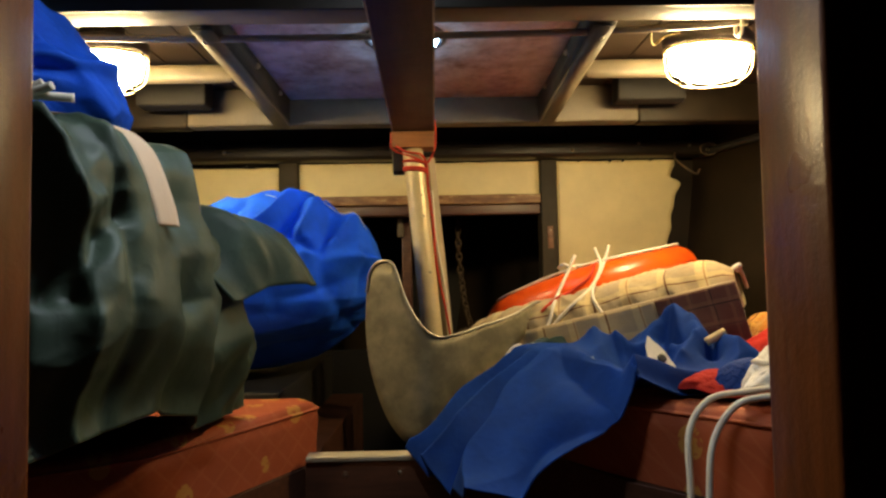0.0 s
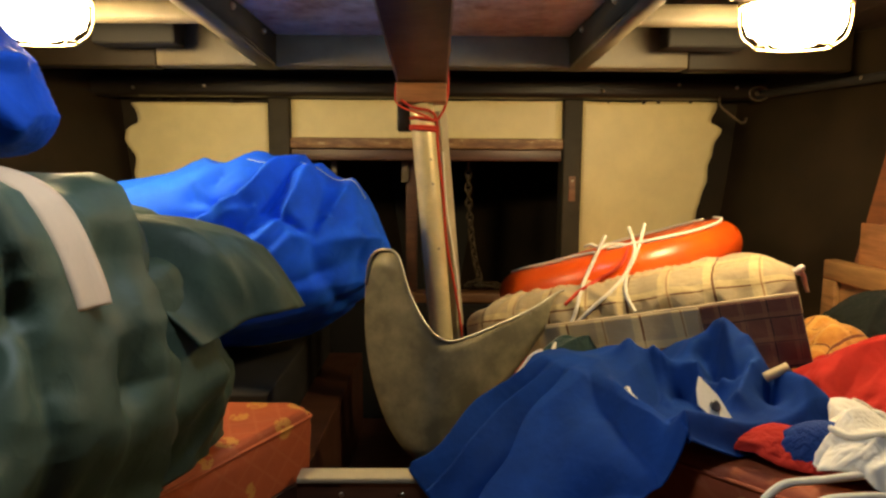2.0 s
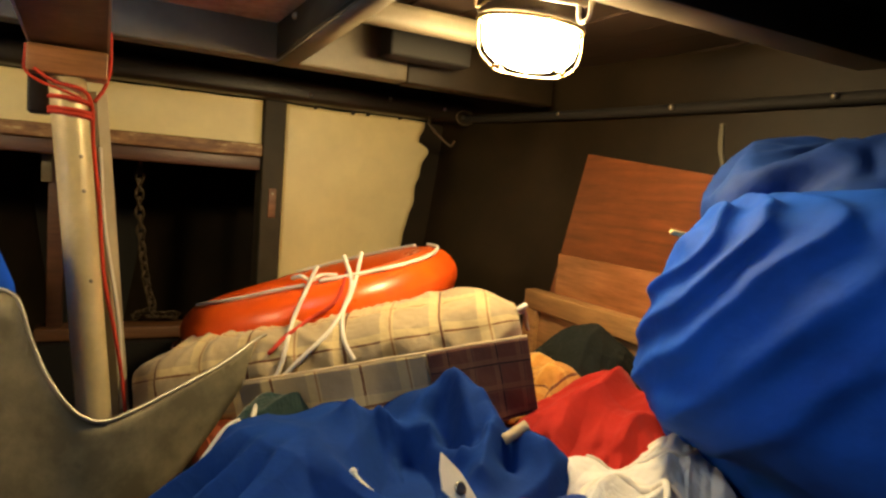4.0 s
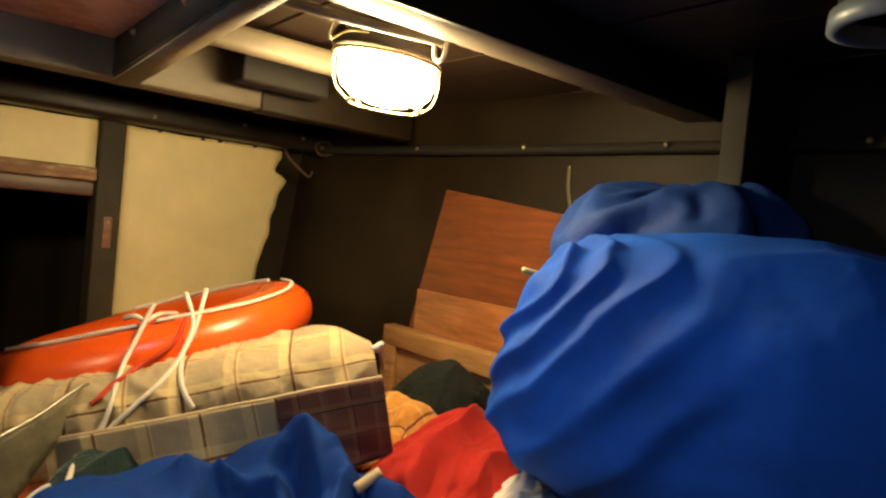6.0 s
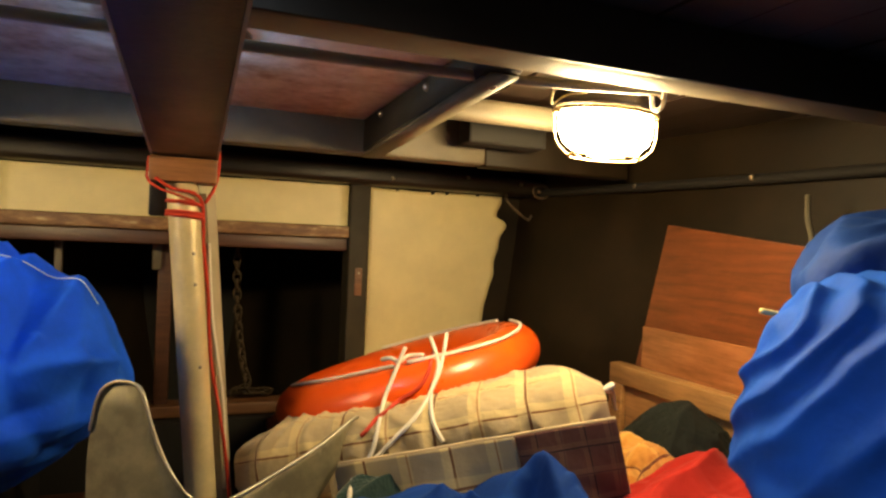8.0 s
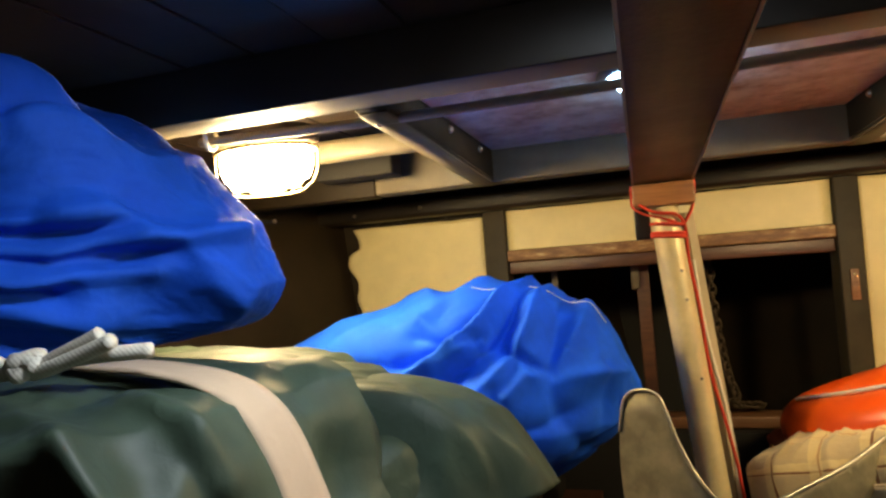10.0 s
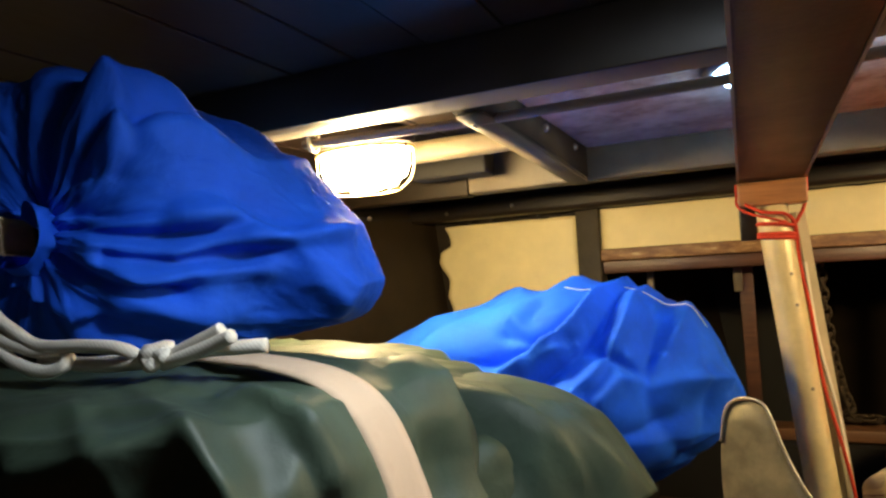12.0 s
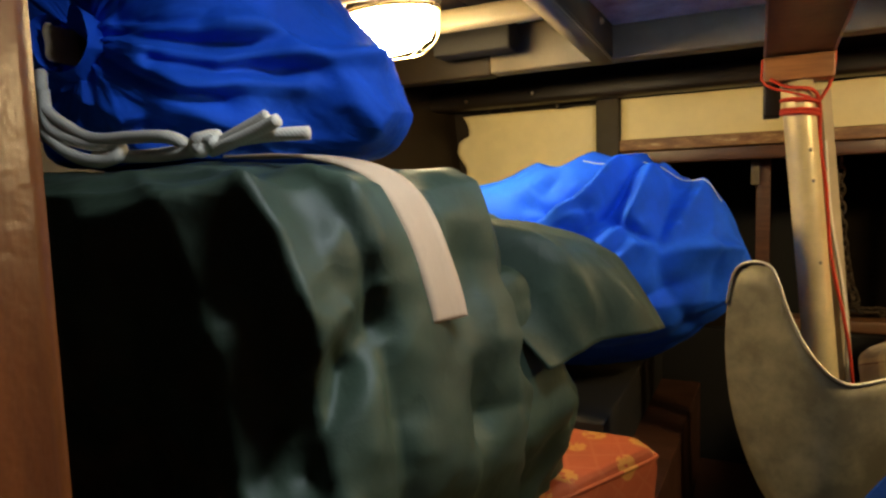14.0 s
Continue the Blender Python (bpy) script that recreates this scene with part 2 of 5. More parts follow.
# glow of the assumed overhead light, which is out of view
M["cabin_light"] = glowing("unseen_cabin_light_glass", (0.80, 0.90, 1.0), 98.0)


# ---------------------------------------------------------------- builders
def put(name, bm, material, parent=None, label="", smooth=True):
    me = bpy.data.meshes.new(name)
    bmesh.ops.recalc_face_normals(bm, faces=bm.faces)
    bm.to_mesh(me)
    bm.free()
    me.materials.append(material)
    if smooth:
        me.polygons.foreach_set("use_smooth", [True] * len(me.polygons))
    ob = new(name, me)
    if parent:
        ob.parent = parent
        ob.matrix_parent_inverse = parent.matrix_world.inverted()
    if label:
        ob["label"] = label
    return ob


def part(name, bm, material, parent, label="", smooth=True):
    return put(name, bm, material, parent, label, smooth)


def thing(name, at, label, category, group=""):
    ob = new(name)
    ob.empty_display_size = 0.05
    ob.location = at
    ob.matrix_world = Matrix.Translation(at)
    return tagged(ob, label, category, group)


def block(x0, x1, y0, y1, z0, z1, bevel=0.004, bm=None):
    bm = bm or bmesh.new()
    r = bmesh.ops.create_cube(bm, size=1.0)
    vs = r["verts"]
    for v in vs:
        v.co = Vector((x0 + (v.co.x + 0.5) * (x1 - x0), y0 + (v.co.y + 0.5) * (y1 - y0), z0 + (v.co.z + 0.5) * (z1 - z0)))
    if bevel:
        es = list({e for v in vs for e in v.link_edges})
        bmesh.ops.bevel(bm, geom=es, offset=bevel, segments=2, affect="EDGES", profile=0.6)
    return bm


def prism(outline, z0, z1, bevel=0.0, bm=None):
    """An upright prism over a plan outline."""
    bm = bm or bmesh.new()
    lo = [bm.verts.new((x, y, z0)) for x, y in outline]
    hi = [bm.verts.new((x, y, z1)) for x, y in outline]
    bm.faces.new(lo[::-1])
    bm.faces.new(hi)
    for i in range(len(lo)):
        j = (i + 1) % len(lo)
        bm.faces.new((lo[i], lo[j], hi[j], hi[i]))
    if bevel:
        bmesh.ops.bevel(bm, geom=list(bm.edges), offset=bevel, segments=3, affect="EDGES", profile=0.6)
    return bm


def curve(points, n):
    """n points along a smooth line through the given ones."""
    p = [Vector(q) for q in points]
    p = [p[0] * 2 - p[1]] + p + [p[-1] * 2 - p[-2]]
    out, spans = [], len(p) - 3
    for k in range(n):
        u = k / (n - 1) * spans
        i = min(int(u), spans - 1)
        t = u - i
        a, b, c, d = p[i:i + 4]
        out.append(0.5 * (2 * b + (c - a) * t + (2 * a - 5 * b + 4 * c - d) * t * t + (3 * b - a - 3 * c + d) * t ** 3))
    return out


def tube(points, r, n=24, seg=8, bm=None, closed=False):
    """A round line along a smooth path."""
    bm = bm or bmesh.new()
    pts = curve(points, n) if len(points) > 2 else [Vector(points[0]).lerp(Vector(points[1]), k / (n - 1)) for k in range(n)]
    rings, side = [], None
    for i, p in enumerate(pts):
        d = (pts[min(i + 1, n - 1)] - pts[max(i - 1, 0)]).normalized()
        if side is None:
            side = d.orthogonal().normalized()
        side = (side - d * side.dot(d)).normalized()
        up = d.cross(side)
        rr = r[0] + (r[1] - r[0]) * i / (n - 1) if isinstance(r, tuple) else r
        rings.append([bm.verts.new(p + (side * math.cos(a) + up * math.sin(a)) * rr) for a in (2 * math.pi * k / seg for k in range(seg))])
    for a, b in zip(rings, rings[1:]):
        for k in range(seg):
            bm.faces.new((a[k], a[(k + 1) % seg], b[(k + 1) % seg], b[k]))
    bm.faces.new(rings[0][::-1])
    bm.faces.new(rings[-1])
    return bm


def crumple(P, wrap, more_u, more_v, steps=110, hold=0.03, bend=4, seed=1, floor_z=None, rough=0.002):
    """Lets a cloth that is too large for its body buckle into folds: edges grow by the given shares, bending is
    resisted over some cells, and the body holds the cloth near itself."""
    nu, nv = P.shape[:2]
    T = P.copy()
    rng = np.random.RandomState(seed)
    jitter = rng.normal(size=P.shape)
    for ax_ in (0, 1):
        for _ in range(3):
            jitter = (np.roll(jitter, 1, ax_) + jitter + np.roll(jitter, -1, ax_)) / 3
    P = P + jitter * rough * 4
    mu = np.broadcast_to(np.asarray(more_u, float), (nu, nv))
    mv = np.broadcast_to(np.asarray(more_v, float), (nu, nv))
    families = []
    for di, dj, stiff, only_short in ((1, 0, 0.5, False), (0, 1, 0.5, False), (1, 1, 0.25, False), (1, -1, 0.25, False), (bend, 0, 0.12, True), (0, bend, 0.12, True), (2, 0, 0.1, True), (0, 2, 0.1, True)):
        i = np.arange(nu) if wrap else np.arange(nu - di)
        j = np.arange(max(0, -dj), nv - max(0, dj))
        a = (i[:, None] * nv + j[None, :]).ravel()
        b = (((i + di) % nu)[:, None] * nv + (j + dj)[None, :]).ravel()
        grow = (mu if dj == 0 else mv if di == 0 else (mu + mv) / 2).reshape(-1)[a]
        flat = T.reshape(-1, 3)
        rest = np.linalg.norm(flat[a] - flat[b], axis=1) * (1 + grow) * (0.985 if only_short else 1.0)
        families.append((a, b, rest, stiff, only_short))
    Q, F = P.reshape(-1, 3).copy(), T.reshape(-1, 3)
    n = len(Q)
    for _ in range(steps):
        move = np.zeros_like(Q)
        for a, b, rest, stiff, only_short in families:
            d = Q[a] - Q[b]
            length = np.sqrt((d * d).sum(1)) + 1e-9
            c = (length - rest) / length
            if only_short:
                c = np.minimum(c, 0.0)
            d *= (0.5 * stiff * c)[:, None]
            for k in range(3):
                move[:, k] -= np.bincount(a, d[:, k], n) - np.bincount(b, d[:, k], n)
        Q += move * 0.8
        Q += (F - Q) * hold
        if floor_z is not None:
            Q[:, 2] = np.maximum(Q[:, 2], floor_z)
    return Q.reshape(nu, nv, 3)


def finer(P, k, axis, wrap):
    """k times as many points along one axis, on smooth curves through the given ones."""
    P = np.moveaxis(P, axis, 0)
    n = len(P)
    m = n * k if wrap else (n - 1) * k + 1
    x = np.arange(m) / k
    i = np.minimum(x.astype(int), n - 1 if wrap else n - 2)
    t = (x - i)[:, None, None]

    def at(j):
        return P[j % n] if wrap else P[np.clip(j, 0, n - 1)]
    a, b, c, d = at(i - 1), at(i), at(i + 1), at(i + 2)
    out = 0.5 * (2 * b + (c - a) * t + (2 * a - 5 * b + 4 * c - d) * t ** 2 + (3 * b - a - 3 * c + d) * t ** 3)
    return np.moveaxis(out, 0, axis)


def sheet(f, nu, nv, wrap=False, uv=None, folds=None):
    """A grid of f(u, v), u and v from 0 to 1; wrap joins u = 1 to u = 0; uv: the cloth's size in metres, for its pattern;
    folds: what crumple() is given."""
    bm = bmesh.new()
    layer = bm.loops.layers.uv.new("cloth") if uv else None
    last = nu if wrap else nu - 1
    k = folds.get("cells", 1) if folds else 1
    if k > 1:
        nu, nv = nu // k * k + (0 if wrap else 1), nv // k * k + 1
        last = nu if wrap else nu - 1
    P = np.array([[tuple(f(i / last, j / (nv - 1))) for j in range(nv)] for i in range(nu)], float)
    if folds:
        C = P[::k, ::k]
        D = crumple(C, wrap, **{a: b for a, b in folds.items() if a != "cells"}) - C
        P = P + (finer(finer(D, k, 0, wrap), k, 1, False) if k > 1 else D)
    g = [[bm.verts.new(P[i, j]) for j in range(nv)] for i in range(nu)]
    for i in range(nu if wrap else nu - 1):
        for j in range(nv - 1):
            k = (i + 1) % nu
            face = bm.faces.new((g[i][j], g[k][j], g[k][j + 1], g[i][j + 1]))
            if uv:
                for loop, (a, b) in zip(face.loops, ((i, j), (i + 1, j), (i + 1, j + 1), (i, j + 1))):
                    loop[layer].uv = (a / last * uv[0], b / (nv - 1) * uv[1])
    return bm


def thicken(ob, t, offset=-1.0):
    m = ob.modifiers.new("thickness", "SOLIDIFY")
    m.thickness, m.offset = t, offset
    return ob


def turned(profile, seg=32, bm=None, at=(0, 0, 0), sx=1.0, sy=1.0):
    """A turned form about the z axis: profile of (radius, height)."""
    bm = bm or bmesh.new()
    rings = [[bm.verts.new((at[0] + sx * r * math.cos(a), at[1] + sy * r * math.sin(a), at[2] + z)) for a in (2 * math.pi * k / seg for k in range(seg))] for r, z in profile]
    for a, b in zip(rings, rings[1:]):
        for k in range(seg):
            bm.faces.new((a[k], a[(k + 1) % seg], b[(k + 1) % seg], b[k]))
    bm.faces.new(rings[0][::-1])
    bm.faces.new(rings[-1])
    return bm


def smooth01(a, b, x):
    t = max(0.0, min(1.0, (x - a) / (b - a)))
    return t * t * (3 - 2 * t)


def bell(d, w):
    return math.exp(-(d / w) ** 2)


def crease(p, along, freq, stretch, seed):
    """Ridged folds that run along one direction: about -1 to 1, with sharp crests."""
    a = Vector(along).normalized()
    q = Vector(p)
    w = noise.noise_vector(q * 3.5 + Vector((seed, 2 * seed, 0))) * 0.06
    q = q + w
    s = a * q.dot(a)
    q = (q - s) * freq + s * (freq / stretch) + Vector((seed * 3.1, seed * 1.7, seed))
    return 1.0 - 2.6 * abs(noise.noise(q))


def lumps(p, freq, seed):
    return noise.noise(Vector(p) * freq + Vector((seed, seed * 2.3, seed * 0.7)))


def near_line3(p, n, points, width, power=1.1):
    """A bell across the distance, along the cloth, from a broken line in space."""
    best = 9.0
    for a, b in zip(points, points[1:]):
        a, b = Vector(a), Vector(b)
        d = b - a
        t = max(0.0, min(1.0, (p - a).dot(d) / d.length_squared))
        q = p - a - d * t
        off = q.dot(n)
        if abs(off) < 0.14:
            best = min(best, q.length_squared - off * off)
    return math.exp(-(math.sqrt(max(best, 0.0)) / width) ** power) if best < 0.02 else 0.0


def folded(p, n, lines, wobble=0.012, thin=1.0, power=1.1):
    """How far folds along the given lines push a point of the cloth out."""
    q = p + noise.noise_vector(p * 9.0) * wobble
    return sum(h * near_line3(q, n, line, w * thin, power) for h, w, line in lines)


def ridges(x, rows, power=1.3):
    """Crisp folds across one coordinate: rows of (middle, width, height), steeper on the far side."""
    out = 0.0
    for middle, width, height in rows:
        d = (x - middle) / (width if x > middle else 0.6 * width)
        if abs(d) < 4:
            out += height * math.exp(-abs(d) ** power)
    return out


FACETS = [((0.8, 0.1, 0.6), 0.21), ((-0.3, 0.7, 0.65), 0.67), ((0.55, -0.75, 0.35), 0.43), ((0.15, 0.5, -0.85), 0.89)]


def facets(p, freq, seed):
    """Flat facets between straight creases, as stiff cloth breaks: about -0.5 to 0.5."""
    out = 0.0
    for k, (d, phase) in enumerate(FACETS):
        x = p.dot(Vector(d)) * freq * (0.7 + 0.2 * k) + phase * seed + 0.8 * lumps(p, freq * 0.45, seed + k)
        out += (abs((x % 1.0) * 2 - 1) - 0.5) * (0.5 + 0.8 * abs(lumps(p, freq * 0.3, seed + 7 + k)))
    return out * 0.5


def draped(p, freq, seed, flat=0.5):
    """Crisp ridges with soft hollows between them, as stiff canvas falls."""
    return 0.2 - abs(lumps((p.x, p.y, p.z * flat), freq, seed))


def lay(ob, points, way, lift=0.003):
    """Lays points onto a part: each goes along way until it meets the surface, and stays lift above it."""
    tree = BVHTree.FromPolygons([v.co[:] for v in ob.data.vertices], [p.vertices[:] for p in ob.data.polygons])
    d = Vector(way).normalized()
    out = []
    for q in points:
        q = Vector(q)
        hit = tree.ray_cast(q - d * 0.15, d, 0.35)[0]
        out.append((hit if hit else q) - d * lift)
    return out


# ---------------------------------------------------------------- the hull and its structure
def structure(ob):
    return tagged(ob, kind="structure")


HULL = [(-0.9, 1.48), (0.4, 1.46), (1.45, 1.32), (2.0, 1.24), (2.6, 1.06), (3.0, 0.78), (3.5, 0.16)]


def hull_x(y, z):
    """Half breadth of the hull's inner face."""
    for (ya, xa), (yb, xb) in zip(HULL, HULL[1:]):
        if y <= yb:
            break
    x = xa + (xb - xa) * (y - ya) / (yb - ya)
    return max(0.03, x - 0.13 * max(0.0, 1.2 - z) ** 1.4)


for side, name in ((1, "wall_starboard"), (-1, "wall_port")):
    ob = put(name, sheet(lambda u, v: (side * hull_x(-0.9 + 4.4 * u, -0.05 + 1.4 * v), -0.9 + 4.4 * u, -0.05 + 1.4 * v), 60, 16), M["hull"])
    thicken(structure(ob), 0.03, side * 1.0)
    ob = put("trim_" + name, tube([(side * (hull_x(y, 1.15) - 0.02), y, 1.155) for y in (0.55, 1.0, 1.4, 1.8, 2.2, 2.47)], 0.013, 40, 8), M["black"])
    structure(ob)

structure(put("floor", block(-1.5, 1.5, -0.9, 3.5, -0.04, 0.0, 0), M["base_wood"], smooth=False))
bm = block(-1.5, 1.5, -0.9, 3.5, 1.294, 1.33, 0)
for k in range(26):
    if abs(-1.47 + 0.115 * k + 0.055) > 0.44:
        block(-1.47 + 0.115 * k, -1.47 + 0.115 * k + 0.111, -0.88, 3.4, 1.289 + 0.0012 * (k % 3), 1.2945, 0.0015, bm)
    else:
        block(-1.47 + 0.115 * k, -1.47 + 0.115 * k + 0.111, -0.88, 1.225, 1.289 + 0.0012 * (k % 3), 1.2945, 0.0015, bm)
structure(put("ceiling", bm, M["deck_paint"], smooth=False))
structure(put("wall_back", block(-1.5, 1.5, -0.94, -0.9, 0, 1.3, 0), M["hull"], smooth=False))
# near-black: the locker's darkness is put into the wall colour
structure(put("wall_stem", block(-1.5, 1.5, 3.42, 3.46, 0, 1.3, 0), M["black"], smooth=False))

# the bulkhead with the opening through which one looks in
bm = block(-1.5, -0.30, 0.43, 0.50, 0.0, 1.29, 0)
block(0.352, 1.5, 0.43, 0.50, 0.0, 1.29, 0, bm)
block(-0.30, 0.352, 0.43, 0.50, 1.20, 1.29, 0, bm)
block(-0.30, 0.352, 0.43, 0.50, 0.0, 0.20, 0, bm)
structure(put("wall_aft", bm, M["black"], smooth=False))
door = thing("door_frame", (0.02, 0.47, 0.2), "varnished dark mahogany door uprights of the cabin opening", "door frame")
tagged(door, kind="structure")
for x0, x1 in ((-0.302, -0.256), (0.309, 0.355)):
    part("upright", block(x0, x1, 0.42, 0.512, 0.2, 1.2, 0.007), M["jamb"], door)
part("head_rail", block(-0.256, 0.309, 0.424, 0.508, 1.16, 1.2, 0.004), M["jamb"], door)
part("threshold", block(-0.256, 0.309, 0.42, 0.512, 0.17, 0.2, 0.004), M["jamb"], door)

# forward bulkhead: posts, lintel, painted panels with rough outer edges, and the locker behind
WALL_Y = 2.5
for x0, x1, n in ((-0.534, -0.462, "post_port"), (0.469, 0.532, "post_starboard")):
    structure(put(n, block(x0, x1, WALL_Y - 0.035, WALL_Y + 0.06, 0.3, 1.16, 0.005), M["post"]))
structure(put("lintel_strip", block(-0.462, 0.469, WALL_Y - 0.03, WALL_Y + 0.03, 0.976, 1.012, 0.004), M["flaking"]))
structure(put("lintel", block(-0.462, 0.469, WALL_Y - 0.012, WALL_Y + 0.05, 0.936, 0.975, 0.004), M["base_wood"]))


def ragged_panel(name, x0, x1, z0, z1, ragged, lean=0.0):
    """A painted board; its outer edge is torn and leans inwards towards the bottom."""
    n = 60

    def f(u, v):
        z = z0 + (z1 - z0) * v
        x = x0 + (x1 - x0) * u
        if ragged:
            k = u if ragged > 0 else 1 - u
            cut = 0.018 * lumps((0, 0, z * 9), 2.0, 3 + ragged) + 0.035 * smooth01(0.87, 0.9, v) * (1 if v > 0.88 else 0)
            x += -ragged * (cut + lean * (1 - v)) * k
        z -= 0.006 * max(0.0, lumps((x * 14, 0, 0), 1.0, 8)) * smooth01(0.93, 1.0, v)
        return (x, WALL_Y + 0.003 * lumps((x * 3, 0, z * 3), 1.0, 5), z)
    ob = put(name, sheet(f, 30, n), M["white_panel"])
    thicken(structure(ob), 0.012)
    return ob


ragged_panel("panel_port", -1.035, -0.535, 0.45, 1.128, -1, 0.10)
ragged_panel("panel_starboard", 0.533, 1.03, 0.45, 1.14, 1, 0.15)
ragged_panel("panel_middle", -0.461, 0.468, 1.013, 1.14, 0)
structure(put("wall_forward", block(-1.2, -0.535, WALL_Y + 0.02, WALL_Y + 0.06, 0.2, 1.29, 0), M["hull"], smooth=False))
structure(put("wall_forward", block(0.533, 1.2, WALL_Y + 0.02, WALL_Y + 0.06, 0.2, 1.29, 0), M["hull"], smooth=False))
structure(put("wall_forward", block(-0.535, 0.533, WALL_Y + 0.02, WALL_Y + 0.06, 1.0, 1.29, 0), M["hull"], smooth=False))
# low wall takes the same darkness in its colour
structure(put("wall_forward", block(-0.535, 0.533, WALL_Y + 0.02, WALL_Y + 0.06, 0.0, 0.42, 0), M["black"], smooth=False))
beam = structure(put("beam_forward", block(-1.15, 1.15, WALL_Y - 0.10, WALL_Y - 0.012, 1.142, 1.204, 0.016), M["beam"]))
for x, s in ((-0.66, 0.014), (-0.82, 0.008), (-0.9, 0.009), (0.62, 0.009), (0.74, 0.012), (0.79, 0.010), (0.9, 0.008), (1.0, 0.01)):
    part("nail", block(x - 0.005, x + 0.005, WALL_Y - 0.03, WALL_Y - 0.018, 1.142 - s, 1.1425, 0.002), M["beam"], beam)
for x in (-0.72, -0.95, 0.58, 0.83, 1.02):
    b = bmesh.new()
    bmesh.ops.create_uvsphere(b, u_segments=10, v_segments=6, radius=0.006, matrix=Matrix.Translation((x, WALL_Y - 0.102, 1.175 + 0.012 * math.sin(9 * x))))
    part("bolt_head", b, M["screw"], beam)
plate = thing("latch_plate", (0.50, WALL_Y - 0.04, 0.86), "small rusty brown latch plate on the post", "latch plate")
part("plate", block(0.49, 0.512, WALL_Y - 0.041, WALL_Y - 0.0355, 0.80, 0.885, 0.002), M["lintel"], plate)
part("screw", turned([(0.004, 0.0), (0.003, 0.002)], 10), M["screw"], plate).matrix_world = Matrix.Translation((0.501, WALL_Y - 0.042, 0.87)) @ Matrix.Rotation(radians(90), 4, "X")
wire = thing("loose_wire", (0.56, 1.40, 1.22), "thin yellow loose wire hanging from the conduit", "wire")
part("wire", tube([(0.53, 1.365, 1.222), (0.535, 1.39, 1.205), (0.55, 1.41, 1.20), (0.57, 1.40, 1.215), (0.60, 1.39, 1.22)], 0.0022, 20, 6), M["yellow_rope"], wire)
for x, y, z in ((-0.384, 1.62, 1.235), (-0.384, 1.86, 1.235), (0.384, 1.55, 1.235), (0.384, 1.84, 1.24)):
    b = bmesh.new()
    bmesh.ops.create_uvsphere(b, u_segments=10, v_segments=6, radius=0.008, matrix=Matrix.Translation((x, y, z)))
    tagged(put("bolt", b, M["screw"]), "worn bolt head on the deck carlin", "bolt", "carlin bolts")

def sloped(x0, x1, y0, z0, y1, z1, h, bm=None):
    bm = bm or bmesh.new()
    v = [bm.verts.new(c) for c in ((x0, y0, z0), (x1, y0, z0), (x1, y1, z1), (x0, y1, z1), (x0, y0, z0 + h), (x1, y0, z0 + h), (x1, y1, z1 + h), (x0, y1, z1 + h))]
    for f in ((0, 1, 2, 3), (7, 6, 5, 4), (0, 4, 5, 1), (1, 5, 6, 2), (2, 6, 7, 3), (3, 7, 4, 0)):
        bm.faces.new([v[i] for i in f])
    bmesh.ops.bevel(bm, geom=list(bm.edges), offset=0.003, segments=2, affect="EDGES")
    return bm


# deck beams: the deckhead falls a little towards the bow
# paler beam: the lamplight along its underside is put into the colour
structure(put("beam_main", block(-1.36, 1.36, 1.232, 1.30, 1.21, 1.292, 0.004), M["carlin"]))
# dark plate: the unlit aft face, its shade put into the colour
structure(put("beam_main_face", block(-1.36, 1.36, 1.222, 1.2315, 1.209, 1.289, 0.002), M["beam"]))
structure(put("beam_hatch", block(-0.70, 0.70, 1.99, 2.05, 1.173, 1.289, 0.006), M["carlin"]))
# outer ends darker: the lamplight's fall-off is put into their colour
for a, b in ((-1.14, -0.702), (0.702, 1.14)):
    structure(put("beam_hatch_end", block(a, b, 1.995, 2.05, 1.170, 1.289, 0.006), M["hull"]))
for side, n in ((-1, "carlin_port"), (1, "carlin_starboard")):
    a, b = sorted((side * 0.385, side * 0.438))
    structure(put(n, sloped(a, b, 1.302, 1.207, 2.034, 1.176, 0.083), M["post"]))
    # pale sole: lamplight on the carlin's underside put into its colour
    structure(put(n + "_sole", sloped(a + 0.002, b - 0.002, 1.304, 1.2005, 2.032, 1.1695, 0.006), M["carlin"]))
    a, b = sorted((side * 0.456, side * 0.84))
    structure(put("half_beam", block(a, b, 1.672, 1.704, 1.214, 1.262, 0.014), M["carlin"]))
    a, b = sorted((side * 0.60, side * 0.80))
    # near-black stub: its unlit face is put into the colour
    structure(put("half_beam", block(a, b, 1.86, 1.93, 1.205, 1.289, 0.006), M["black"]))
structure(put("hatch_board", block(-0.384, 0.384, 1.301, 1.988, 1.252, 1.2885, 0.002), M["hatch"]))
# Added at a dark upright edge to keep lamplight off the hull aft.
structure(put("partition_starboard", block(1.17, 1.45, 1.08, 1.125, 0.3, 1.288, 0.004), M["black"]))

# berths: fronts, tops and the foot board between them
for side, n, top in ((-1, "berth_port", 0.27), (1, "berth_starboard", 0.31)):
    outline = [(side * x, y) for x, y in ((1.28, 0.52), (0.70, 0.52), (0.66, 0.95), (0.40, 1.22), (0.24, 1.50), (0.22, 2.44), (0.9, 2.44))]
    structure(put(n, prism(outline if side < 0 else outline[::-1], 0.0, top, 0.003), M["base_wood"], smooth=False))
# Added box props the bag; its black puts the gap's shade into colour.
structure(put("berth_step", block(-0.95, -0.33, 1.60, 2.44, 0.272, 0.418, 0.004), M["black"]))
foot = thing("foot_board", (0.03, 1.46, 0.2), "dark brown board with a pale worn top edge between the berths", "board")
part("board", block(-0.238, 0.238, 1.455, 1.485, 0.0, 0.292, 0.003), M["base_wood"], foot)
